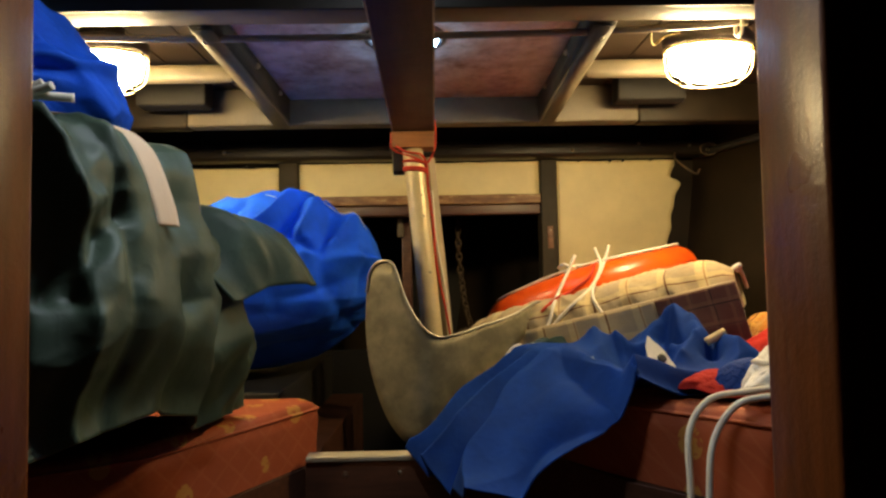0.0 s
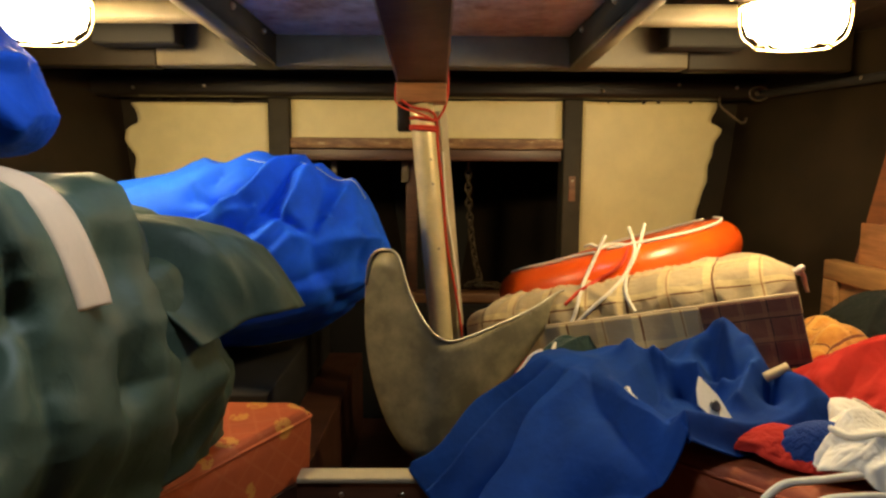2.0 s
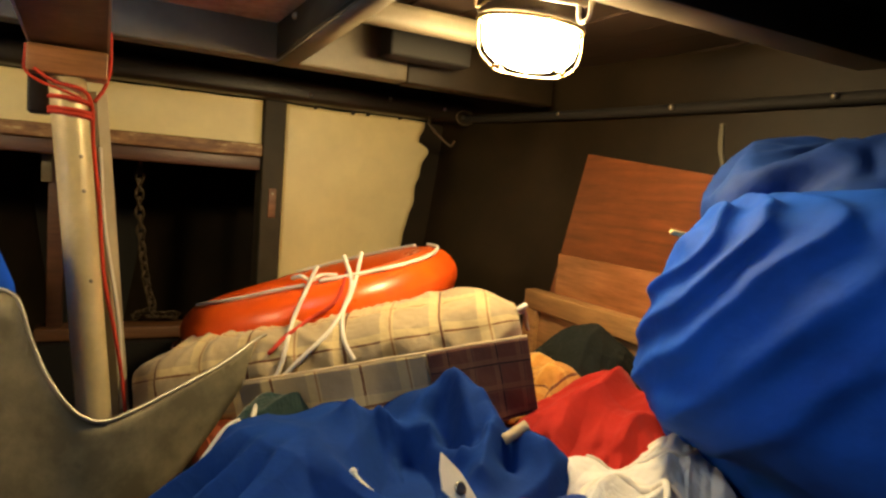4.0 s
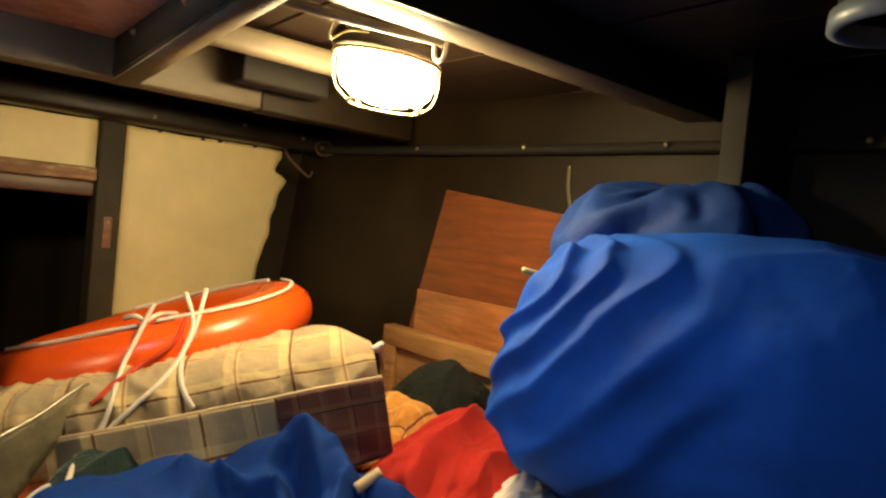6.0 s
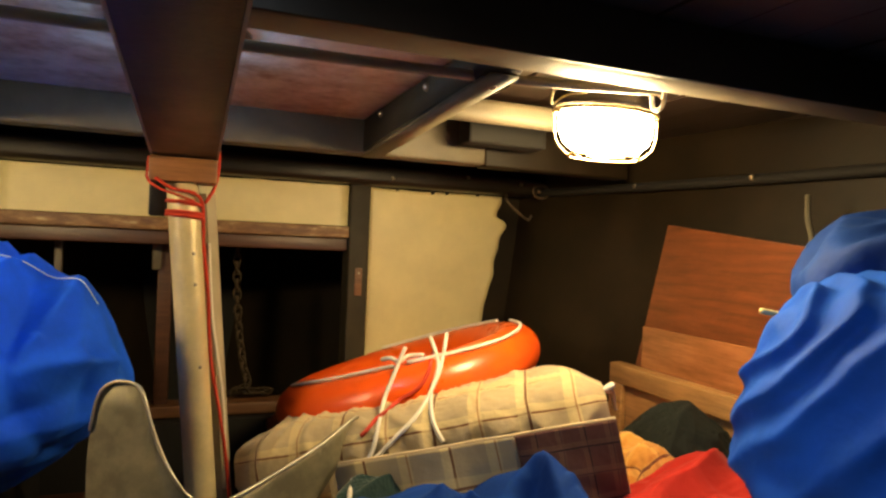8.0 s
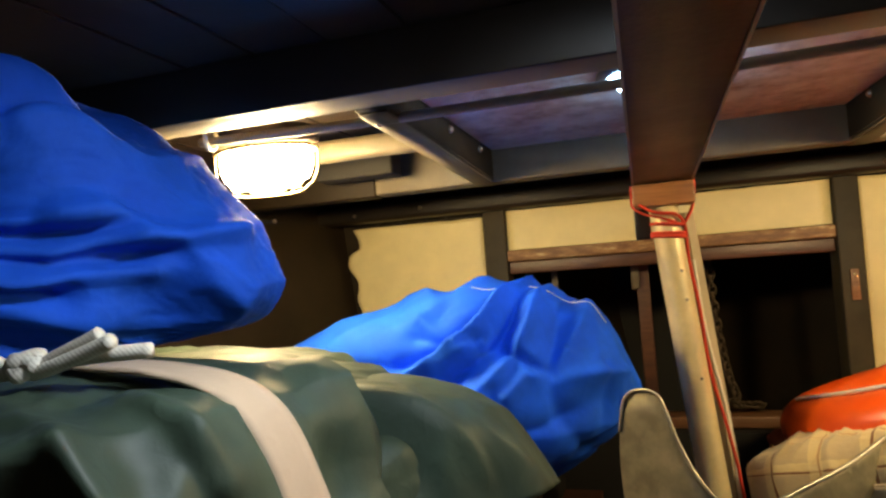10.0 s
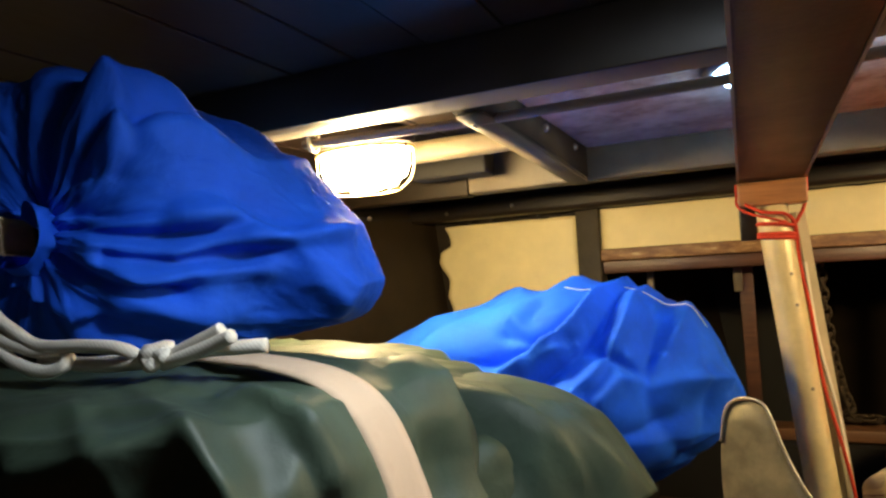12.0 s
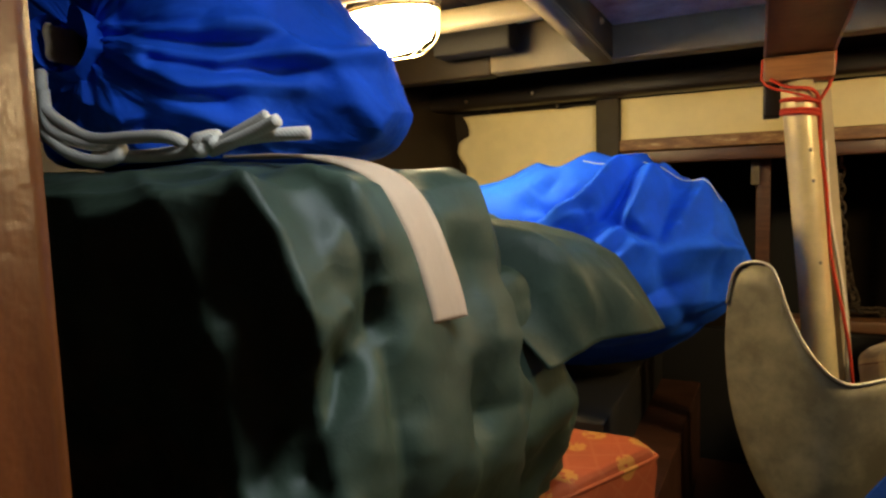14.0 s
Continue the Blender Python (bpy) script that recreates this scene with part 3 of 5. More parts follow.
part("top_edge", block(-0.236, 0.236, 1.445, 1.49, 0.293, 0.305, 0.003), M["batten"], foot)
for x in (-0.15, -0.03, 0.1):
    b = bmesh.new()
    bmesh.ops.create_uvsphere(b, u_segments=10, v_segments=6, radius=0.006, matrix=Matrix.Translation((x, 1.454, 0.265)) @ Matrix.Diagonal((1, 0.5, 1, 1)))
    part("screw", b, M["screw"], foot)


# centre beam, end block and the leaning poles
centre = thing("centre_beam", (0, 1.2, 1.1), "dark red-brown fore-and-aft beam with pale edges under the deck", "beam")
tagged(centre, kind="structure")


part("beam", sloped(-0.058, 0.058, 0.86, 1.182, 1.89, 1.112, 0.05), M["brown_beam"], centre, smooth=False)
# thin pale strips: light along the beam's edges put into colour
for x in (-0.0605, 0.0585):
    part("edge_strip", sloped(x, x + 0.002, 0.865, 1.183, 1.885, 1.113, 0.012), M["batten"], centre, "pale edge strip, rim light put into its colour", smooth=False)
part("end_block", block(-0.062, 0.06, 1.83, 1.90, 1.066, 1.113, 0.004), M["block"], centre, "copper-brown wooden block")
part("dark_wedge", block(-0.062, -0.03, 1.86, 1.92, 1.0, 1.065, 0.004), M["beam"], centre)

pole = thing("pole", (0.09, 1.86, 0.0), "cream aluminium pole leaning under the beam, bound with red cord", "pole")
part("shaft", tube([(-0.003, 1.862, 1.064), (0.095, 1.86, 0.0)], 0.0295, 30, 20), M["pole"], pole)
for z in (0.93, 0.87, 0.71):
    b = bmesh.new()
    bmesh.ops.create_uvsphere(b, u_segments=8, v_segments=6, radius=0.0035, matrix=Matrix.Translation((0.01 + (1.06 - z) * 0.092, 1.8345, z)) @ Matrix.Diagonal((1, 0.4, 1, 1)))
    part("rivet", b, M["conduit"], pole)
for z, dz in ((1.022, 0.008), (1.006, 0.004), (0.998, 0.006)):
    pts = [(0.032 * math.cos(a) + 0.003, 1.862 + 0.034 * math.sin(a), z + dz * math.sin(a * 0.5)) for a in (2 * math.pi * i / 16 for i in range(17))]
    part("cord_turn", tube(pts, 0.0042, 34, 6), M["red_rope"], pole)
part("cord_tail", tube([(-0.05, 1.83, 1.07), (-0.02, 1.825, 1.052), (0.02, 1.83, 1.045), (0.036, 1.85, 1.02), (0.04, 1.87, 0.95), (0.052, 1.865, 0.85), (0.062, 1.86, 0.72), (0.085, 1.85, 0.6), (0.10, 1.85, 0.5), (0.12, 1.86, 0.3)], 0.0035, 60, 6), M["red_rope"], pole)
part("cord_tail", tube([(0.0625, 1.896, 1.16), (0.0635, 1.895, 1.10), (0.056, 1.89, 1.06), (0.04, 1.88, 1.03)], 0.0035, 24, 6), M["red_rope"], pole)
part("cord_tail", tube([(-0.0635, 1.850, 1.112), (-0.0645, 1.843, 1.09), (-0.0635, 1.833, 1.068), (-0.045, 1.826, 1.052), (-0.01, 1.826, 1.04), (0.02, 1.832, 1.03)], 0.0025, 30, 6), M["red_rope"], pole)
bat = thing("batten", (0.13, 1.93, 0.0), "grey wooden batten leaning behind the aluminium pole", "batten")
part("batten", tube([(0.035, 1.925, 1.05), (0.128, 1.92, 0.0)], 0.026, 12, 6), M["batten"], bat, smooth=False)
part("cord", tube([(0.05, 1.895, 0.95), (0.062, 1.892, 0.8), (0.09, 1.89, 0.62), (0.10, 1.89, 0.45)], 0.004, 24, 6), M["rope"], bat)

# chain locker
brown = thing("locker_post", (-0.045, 2.62, 0.2), "brown wooden post inside the chain locker", "post")
part("post", block(-0.075, -0.035, 2.60, 2.65, 0.3, 1.0, 0.004), M["base_wood"], brown)
shelf = thing("locker_shelf", (0.1, 2.62, 0.42), "small brown plank at the locker's sill", "plank")
part("plank", block(-0.1, 0.34, 2.57, 2.66, 0.42, 0.455, 0.005), M["lintel"], shelf)
peg = thing("locker_bracket", (-0.33, 2.62, 0.8), "pale grey metal bracket inside the locker", "bracket")
part("bracket", block(-0.345, -0.325, 2.6, 2.62, 0.78, 0.935, 0.003), M["carlin"], peg)
part("bracket", block(-0.09, -0.065, 2.58, 2.6, 0.86, 0.935, 0.003), M["carlin"], peg)


def link_bm():
    return tube([(0.011 * math.cos(a), 0, 0.019 * math.sin(a)) for a in (2 * math.pi * i / 12 for i in range(13))], 0.0042, 20, 6)


chain = thing("anchor_chain", (0.18, 2.69, 0.5), "rusty iron anchor chain hanging in the dark locker", "chain")
hang = curve([(0.155, 2.69, 0.92), (0.158, 2.69, 0.80), (0.168, 2.69, 0.68), (0.185, 2.68, 0.56), (0.20, 2.67, 0.49), (0.16, 2.66, 0.47), (0.22, 2.64, 0.475), (0.26, 2.65, 0.47), (0.19, 2.63, 0.475), (0.25, 2.62, 0.48)], 40)
first = None
for i, p in enumerate(hang):
    d = hang[min(i + 1, 39)] - hang[max(i - 1, 0)]
    m = Matrix.Translation(p) @ d.to_track_quat("Z", "Y").to_matrix().to_4x4() @ pose(0, 0, 0, 0, 0, 90 * (i % 2) + 20)
    if first is None:
        first = part("link", link_bm(), M["iron"], chain)
        data = first.data
        ob = first
    else:
        ob = new("link", data)
        ob.parent = chain
        ob.matrix_parent_inverse = chain.matrix_world.inverted()
    ob.matrix_basis = m


# ---------------------------------------------------------------- lamps
def bulkhead_lamp(x, y, z, label):
    lamp = thing("bulkhead_lamp", (x, y, z), label, "lamp", "bulkhead lamps")
    part("base", turned([(0.06, 0.062), (0.098, 0.06), (0.105, 0.05), (0.105, 0.034), (0.097, 0.026), (0.06, 0.024)], 40, None, (x, y, z), 1.0, 0.62), M["lampbase"], lamp, "dark oval lamp base")
    part("glass", turned([(0.086, 0.026), (0.092, 0.015), (0.091, -0.01), (0.084, -0.028), (0.066, -0.042), (0.035, -0.05), (0.004, -0.052)], 40, None, (x, y, z), 1.0, 0.6), M["lamp_glass"], lamp, "glowing opal glass")
    rim = [(x + 0.101 * math.cos(a), y + 0.062 * math.sin(a), z + 0.022) for a in (2 * math.pi * i / 24 for i in range(25))]
    part("cage_ring", tube(rim, 0.0035, 60, 6), M["brass"], lamp)
    ring = [(x + 0.07 * math.cos(a), y + 0.042 * math.sin(a), z - 0.054) for a in (2 * math.pi * i / 24 for i in range(25))]
    part("cage_ring", tube(ring, 0.0022, 60, 6), M["brass"], lamp)
    for a in (0.3, 1.25, 1.9, 2.85, 3.45, 4.4, 5.05, 6.0):
        c, s = math.cos(a), math.sin(a)
        part("cage_bar", tube([(x + r * c, y + r * 0.61 * s, z + h) for r, h in ((0.101, 0.022), (0.100, -0.01), (0.092, -0.036), (0.07, -0.054))], 0.0019, 14, 6), M["brass"], lamp)
    part("stem", turned([(0.05, 0.061), (0.05, 0.088)], 20, None, (x, y, z), 1.0, 0.6), M["lampbase"], lamp)
    return lamp


bulkhead_lamp(0.697, 1.474, 1.187, "lit oval bulkhead lamp with brass wire cage under the deck")
bulkhead_lamp(-0.697, 1.474, 1.187, "lit oval bulkhead lamp with brass wire cage above the sail bags")

conduit = thing("conduit", (0, 1.36, 1.21), "thin metal conduit clipped across the deck beams", "conduit")
part("tube", tube([(-0.75, 1.36, 1.213), (-0.43, 1.36, 1.206), (0.0, 1.36, 1.207), (0.43, 1.36, 1.213), (0.74, 1.375, 1.235)], 0.008, 50, 8), M["conduit"], conduit)
for x in (-0.73, -0.425, 0.42, 0.715):
    part("clip", tube([(x, 1.345, 1.232), (x, 1.348, 1.206), (x, 1.36, 1.199), (x, 1.372, 1.206), (x, 1.375, 1.232)], 0.004, 16, 6), M["rope"], conduit)

def deck_light(x, y, z, glass, label):
    light = thing("deck_light", (x, y, z), label, "deck light", "deck lights")
    part("ring", turned([(0.086, 0.022), (0.096, 0.016), (0.096, 0.010), (0.082, 0.006), (0.080, 0.014)], 36, None, (x, y, z)), M["can"], light)
    part("lens", turned([(0.078, 0.014), (0.076, 0.004), (0.060, -0.008), (0.04, -0.014), (0.004, -0.016)], 36, None, (x, y, z)), glass, light)


deck_light(-0.005, 1.485, 1.236, M["deck_light"], "round blue-white deck light in a dark ring")
# Not in view: assumed from cold highlights on the top bag and vent rim.
spot = thing("cabin_light", (-0.045, 0.775, 1.25), "unseen cold-white light in a dark ring, assumed under the deck", "deck light")
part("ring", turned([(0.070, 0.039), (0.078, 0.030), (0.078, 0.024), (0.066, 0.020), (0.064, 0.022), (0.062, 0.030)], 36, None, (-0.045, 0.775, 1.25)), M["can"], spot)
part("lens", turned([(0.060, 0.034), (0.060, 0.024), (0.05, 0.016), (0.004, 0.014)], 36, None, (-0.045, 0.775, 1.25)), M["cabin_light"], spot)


vent = thing("deck_vent", (0.90, 0.79, 1.2), "round tin deck vent, cold light put into its rim's blue", "vent")
part("can", turned([(0.066, 0.088), (0.066, 0.02), (0.06, 0.02)], 36, None, (0.905, 0.79, 1.2)), M["can"], vent)
# rim's blue is cold light held in the colour
part("rim", turned([(0.066, 0.022), (0.074, 0.02), (0.075, 0.0), (0.066, -0.003), (0.058, 0.0), (0.058, 0.02)], 36, None, (0.905, 0.79, 1.2)), M["rim"], vent)


# ---------------------------------------------------------------- berth cushions
def cushion(name, outline, z0, z1, label):
    """A firm berth cushion: rounded top edge, slight bulge and sag, piped seam."""
    c = thing(name, (outline[0][0], outline[0][1], z0), label, "cushion", "berth cushions")
    n = len(outline)
    cx, cy = sum(p[0] for p in outline) / n, sum(p[1] for p in outline) / n
    loop = []
    for i in range(n):
        a, b = Vector(outline[i]), Vector(outline[(i + 1) % n])
        loop += [a.lerp(b, k / 24) for k in range(24)]
    m = len(loop)
    for _ in range(3):
        loop = [(loop[i - 1] + loop[i] * 2 + loop[(i + 1) % m]) / 4 for i in range(m)]
    prof = [(0.0, 0.0), (0.0, 0.35), (0.004, 0.7), (0.0, 0.85), (-0.008, 0.94), (-0.022, 0.99), (-0.05, 1.0), (-0.10, 1.0), (-0.2, 1.0), (-0.3, 1.0), (-2.0, 1.0)]

    def f(u, v):
        q = loop[int(round(u * m)) % m]
        k = v * (len(prof) - 1)
        i = min(int(k), len(prof) - 2)
        t = k - i
        d = prof[i][0] + (prof[i + 1][0] - prof[i][0]) * t
        h = prof[i][1] + (prof[i + 1][1] - prof[i][1]) * t
        to = Vector((cx, cy)) - q
        s = min(1.0, -d / max(0.05, to.length)) if d < 0 else d / to.length * -1
        p = q + to * s
        z = z0 + (z1 - z0) * h + 0.006 * lumps((p.x, p.y, 0), 5.0, 2) * h
        w = 0.006 * lumps((p.x * 1.2, p.y * 1.2, z), 7.0, 5)
        out = -to.normalized() * w
        return (p.x + out.x, p.y + out.y, z)
    b = sheet(f, m, 40, True)
    part("cover", b, M["upholstery"], c)
    seam = [(p.x * 1.0, p.y, z0 + (z1 - z0) * 0.86) for p in loop[::6]]
    seam = [(x + (x - cx) * 0.004, y + (y - cy) * 0.004, z) for x, y, z in seam]
    part("piping", tube(seam + [seam[0]], 0.0035, 160, 6), M["upholstery"], c)
    return c


cushion("berth_cushion", [(-0.70, 0.56), (-0.66, 0.98), (-0.44, 1.13), (-0.225, 1.54), (-0.26, 1.59), (-1.12, 1.59), (-1.15, 1.4), (-1.22, 0.56)], 0.272, 0.412, "brick-red patterned berth cushion under the bags")
cushion("berth_cushion", [(0.70, 0.56), (1.22, 0.56), (1.15, 1.4), (0.86, 2.42), (0.235, 2.42), (0.235, 1.50), (0.40, 1.235), (0.62, 1.0)], 0.312, 0.468, "brick-red patterned berth cushion under a clothes heap")


# ---------------------------------------------------------------- sacks and cloth
def sack(name, centre, turn, half, power, push, floor_z, material, parent, nu=170, nv=110, label="", folds=None):
    """A stuffed sack: a squarish ellipsoid, pushed in and out by folds, flattened where it lies."""
    r = Euler([radians(a) for a in turn]).to_matrix()
    c = Vector(centre)

    def f(u, v):
        a, b = 2 * math.pi * u, math.pi * (0.004 + 0.992 * v)
        d = Vector((math.sin(b) * math.cos(a), math.sin(b) * math.sin(a), -math.cos(b)))
        e = Vector([math.copysign(abs(x) ** power, x) for x in d])
        p = r @ Vector((e.x * half[0], e.y * half[1], e.z * half[2])) + c
        n = (r @ Vector((d.x / half[0], d.y / half[1], d.z / half[2]))).normalized()
        p += n * push(p, n)
        if p.z < floor_z + 0.04:
            k = (floor_z + 0.04 - p.z)
            p.z = floor_z + 0.04 * math.exp(-k / 0.04)
        return p
    return part(name, sheet(f, nu, nv, True, None, folds), material, parent, label)


# the blue sail bag on the port berth
PORT_FOLDS = [
    (0.040, 0.022, [(-0.442, 1.640, 0.763), (-0.355, 1.620, 0.824), (-0.285, 1.635, 0.868), (-0.275, 1.759, 0.897), (-0.225, 1.575, 0.940)]),
    (-0.032, 0.020, [(-0.503, 1.680, 0.833), (-0.364, 1.616, 0.835), (-0.293, 1.635, 0.879)]),
    (-0.020, 0.022, [(-0.305, 1.627, 0.834), (-0.306, 1.648, 0.795), (-0.333, 1.668, 0.750), (-0.353, 1.640, 0.730)]),
    (-0.035, 0.020, [(-0.306, 1.648, 0.795), (-0.258, 1.643, 0.777), (-0.192, 1.581, 0.777)]),
    (0.030, 0.022, [(-0.283, 1.623, 0.839), (-0.266, 1.637, 0.803), (-0.209, 1.600, 0.790), (-0.184, 1.646, 0.818), (-0.195, 1.846, 0.841)]),
    (0.030, 0.022, [(-0.322, 1.640, 0.719), (-0.287, 1.652, 0.752), (-0.209, 1.588, 0.770), (-0.109, 1.759, 0.739)]),
]
PORT_FOLDS_B = [
    (-0.034, 0.022, [(-0.440, 1.732, 0.920), (-0.440, 1.712, 0.888), (-0.454, 1.702, 0.862)]),
    (0.022, 0.025, [(-0.494, 1.687, 0.864), (-0.418, 1.591, 0.846), (-0.342, 1.615, 0.867), (-0.333, 1.761, 0.898)]),
    (-0.030, 0.030, [(-0.340, 1.640, 0.645), (-0.216, 1.616, 0.666), (-0.106, 1.640, 0.699)]),
    (-0.022, 0.025, [(-0.629, 1.640, 0.794), (-0.522, 1.640, 0.795), (-0.437, 1.640, 0.783)]),
    (0.022, 0.030, [(-0.701, 1.673, 0.817), (-0.638, 1.707, 0.833), (-0.580, 1.733, 0.868), (-0.542, 1.757, 0.894)]),
    (0.018, 0.020, [(-0.390, 1.640, 0.742), (-0.370, 1.629, 0.784), (-0.347, 1.626, 0.804)]),
    (-0.020, 0.030, [(-0.140, 1.722, 0.763), (-0.131, 1.709, 0.678), (-0.121, 1.687, 0.598)]),
]


PORT_RIDGES = [(-8.0, 9.0, 0.018), (14.0, 7.0, 0.024), (30.0, 5.0, -0.020), (43.0, 6.0, 0.036), (58.0, 5.0, -0.022), (72.0, 6.0, 0.026), (98.0, 9.0, -0.014), (122.0, 9.0, 0.014)]


def push_port(p, n):
    """Folds that run down and outboard from the drawn corner; the belly below them falls back."""
    front = smooth01(0.5, 0.1, n.y)
    r = math.hypot(p.x + 0.24, p.z - 0.955)
    angle = math.degrees(math.atan2(0.955 - p.z, -0.24 - p.x)) + 20 * lumps(p, 3.5, 4) * smooth01(0.05, 0.3, r)
    out = ridges(angle, PORT_RIDGES) * smooth01(0.03, 0.17, r) * smooth01(0.62, 0.25, r) * front * 1.25
    out += folded(p, n, PORT_FOLDS + PORT_FOLDS_B, 0.004, 0.8) * front * (1 - 0.6 * smooth01(0.75, 0.97, n.z)) * 0.8
    out -= 0.45 * max(0.0, 0.64 - p.z) * smooth01(0.3, -0.3, n.y)
    return out + 0.016 * facets(p, 6.0, 3) + 0.03 * bell(p.x + 0.29, 0.10) * smooth01(0.5, 0.9, n.z)


bag = thing("sail_bag", (-0.45, 1.85, 0.42), "bright blue canvas sail bag lying crumpled on the port berth", "sail bag", "sail bags")
port_sack = sack("sack", (-0.585, 1.87, 0.64), (4, -10, -6), (0.495, 0.27, 0.25), 0.86, push_port, 0.42, M["bright_blue"], bag, 300, 190, "", dict(more_u=0.015, more_v=0.02, hold=0.03, bend=3, seed=4, floor_z=0.42, cells=3))
seam = lay(port_sack, [(-0.40, 1.75, 0.93), (-0.36, 1.75, 0.945), (-0.31, 1.76, 0.955), (-0.25, 1.78, 0.955), (-0.20, 1.80, 0.94), (-0.16, 1.80, 0.90), (-0.13, 1.80, 0.86)], (-0.15, 0.35, -0.9), 0.001)
part("seam", tube(seam, 0.0011, 40, 6), M["white_cloth"], bag, "white stitched seam")


# the green canvas cover over the bundle by the doorway
GREEN_FOLDS = [
    (0.025, 0.035, [(-0.388, 0.803, 0.883), (-0.339, 0.802, 0.834), (-0.346, 0.852, 0.806), (-0.304, 0.792, 0.769), (-0.278, 0.761, 0.715)]),
    (0.030, 0.022, [(-0.346, 0.852, 0.806), (-0.321, 0.764, 0.796), (-0.325, 0.737, 0.780), (-0.330, 0.727, 0.763)]),
    (-0.035, 0.030, [(-0.349, 0.856, 0.781), (-0.302, 0.746, 0.764), (-0.302, 0.724, 0.733), (-0.306, 0.708, 0.697)]),
    (-0.030, 0.030, [(-0.326, 0.722, 0.753), (-0.343, 0.717, 0.722), (-0.364, 0.716, 0.684)]),
    (0.030, 0.035, [(-0.491, 0.673, 0.866), (-0.450, 0.698, 0.867), (-0.417, 0.713, 0.877), (-0.401, 0.739, 0.872), (-0.375, 0.747, 0.839), (-0.339, 0.733, 0.795)]),
]
GREEN_FOLDS_B = [
    (-0.020, 0.080, [(-0.487, 0.698, 0.794), (-0.416, 0.712, 0.811), (-0.386, 0.722, 0.795), (-0.396, 0.722, 0.738)]),
    (0.022, 0.030, [(-0.369, 0.989, 0.872), (-0.337, 0.998, 0.792), (-0.300, 0.979, 0.727), (-0.285, 1.008, 0.662)]),
    (-0.085, 0.036, [(-0.328, 1.154, 0.832), (-0.289, 1.065, 0.784), (-0.286, 1.053, 0.724), (-0.266, 1.065, 0.653)]),
    (0.020, 0.020, [(-0.277, 0.767, 0.713), (-0.315, 0.897, 0.625)]),
    (-0.020, 0.020, [(-0.302, 0.949, 0.664), (-0.318, 0.918, 0.643), (-0.282, 0.799, 0.671)]),
    (0.018, 0.025, [(-0.370, 0.793, 0.912), (-0.355, 0.799, 0.882), (-0.343, 0.820, 0.841)]),
]
GREEN_FOLDS_C = [
    (-0.020, 0.025, [(-0.335, 0.850, 0.881), (-0.327, 0.869, 0.833), (-0.340, 0.912, 0.761), (-0.329, 0.918, 0.685)]),
    (-0.014, 0.020, [(-0.417, 0.789, 0.911), (-0.422, 0.844, 0.898), (-0.348, 0.787, 0.861)]),
]


GREEN_RIDGES = [(0.60, 0.030, 0.020), (0.68, 0.026, 0.030), (0.755, 0.022, -0.026), (0.82, 0.030, 0.030), (0.905, 0.024, -0.020), (0.965, 0.030, 0.026), (1.045, 0.020, -0.036), (1.11, 0.030, 0.028)]


def green_top(u, v):
    """u goes round, v from the crown to the hem."""
    a = 2 * math.pi * u
    ca, sa = math.cos(a), math.sin(a)
    e = 0.5
    ex, ey = math.copysign(abs(ca) ** e, ca), math.copysign(abs(sa) ** e, sa)
    out = min(1.0, v / 0.5)
    fall = max(0.0, (v - 0.42) / 0.58)
    rad = math.sin(out * math.pi / 2)
    x = -0.74 + ex * 0.415 * rad
    y = 1.02 + ey * 0.345 * rad
    z = 0.905 - 0.05 * out ** 4
    z -= (0.47 - 0.13 * max(0.0, ca) ** 0.7) * fall ** 1.15
    slope = smooth01(0.90, 1.15, y)
    z -= slope * (0.03 + 0.04 * smooth01(-0.6, -0.35, x))
    flare = fall * (0.02 - 0.20 * max(0.0, -sa) ** 2 * smooth01(0.85, 0.3, ca) + 0.10 * max(0.0, ca) * max(0.0, 0.5 + 0.5 * sa))
    p = Vector((x, y, z)) + Vector((ex, ey, 0)) * flare
    n = Vector((ex, ey, 0.4 + 2.5 * (1 - out))).normalized()
    p.x -= 0.07 * smooth01(0.6, 1.0, fall) * max(0.0, ca)
    hang = smooth01(0.25, 0.6, v)
    along = y * max(0.0, ca) ** 0.3 - 0.25 * (0.85 - p.z) + 0.05 * lumps(p, 4.0, 6)
    calm = 1 - 0.92 * bell(y - 0.87, 0.06) * smooth01(-0.6, -0.45, x)
    p += n * ridges(along, GREEN_RIDGES, 1.2) * hang * smooth01(0.1, 0.6, ca) * calm * 0.85
    p += n * 0.016 * crease(p, (0.25, -0.2, 1.0), 8.0, 3.5, 9.0) * hang * smooth01(0.4, 0.0, ca)
    p += n * calm * ((0.014 + 0.008 * hang) * facets(p, 7.0, 5) + 0.006 * crease(p, (1.0, 0.3, 0.1), 11.0, 3.0, 4.0))
    p += n * calm * (0.8 * folded(p, n, GREEN_FOLDS + GREEN_FOLDS_C, 0.005, 0.6) + 1.2 * folded(p, n, GREEN_FOLDS_B, 0.005, 0.7))
    p.x -= 0.025 * smooth01(1.0, 1.07, y) * hang * max(0.0, ca)
    p.z = max(p.z, 0.43)
    return p


green = thing("canvas_bundle", (-0.74, 1.0, 0.42), "dark green canvas cover draped over a bundle on the berth", "canvas bundle")
green_cover = part("cover", sheet(green_top, 330, 150, True, None, dict(more_u=np.linspace(0.01, 0.05, 51)[None, :], more_v=0.015, hold=0.02, bend=3, seed=7, floor_z=0.43, cells=3)), M["green"], green)
thicken(green_cover, 0.004)


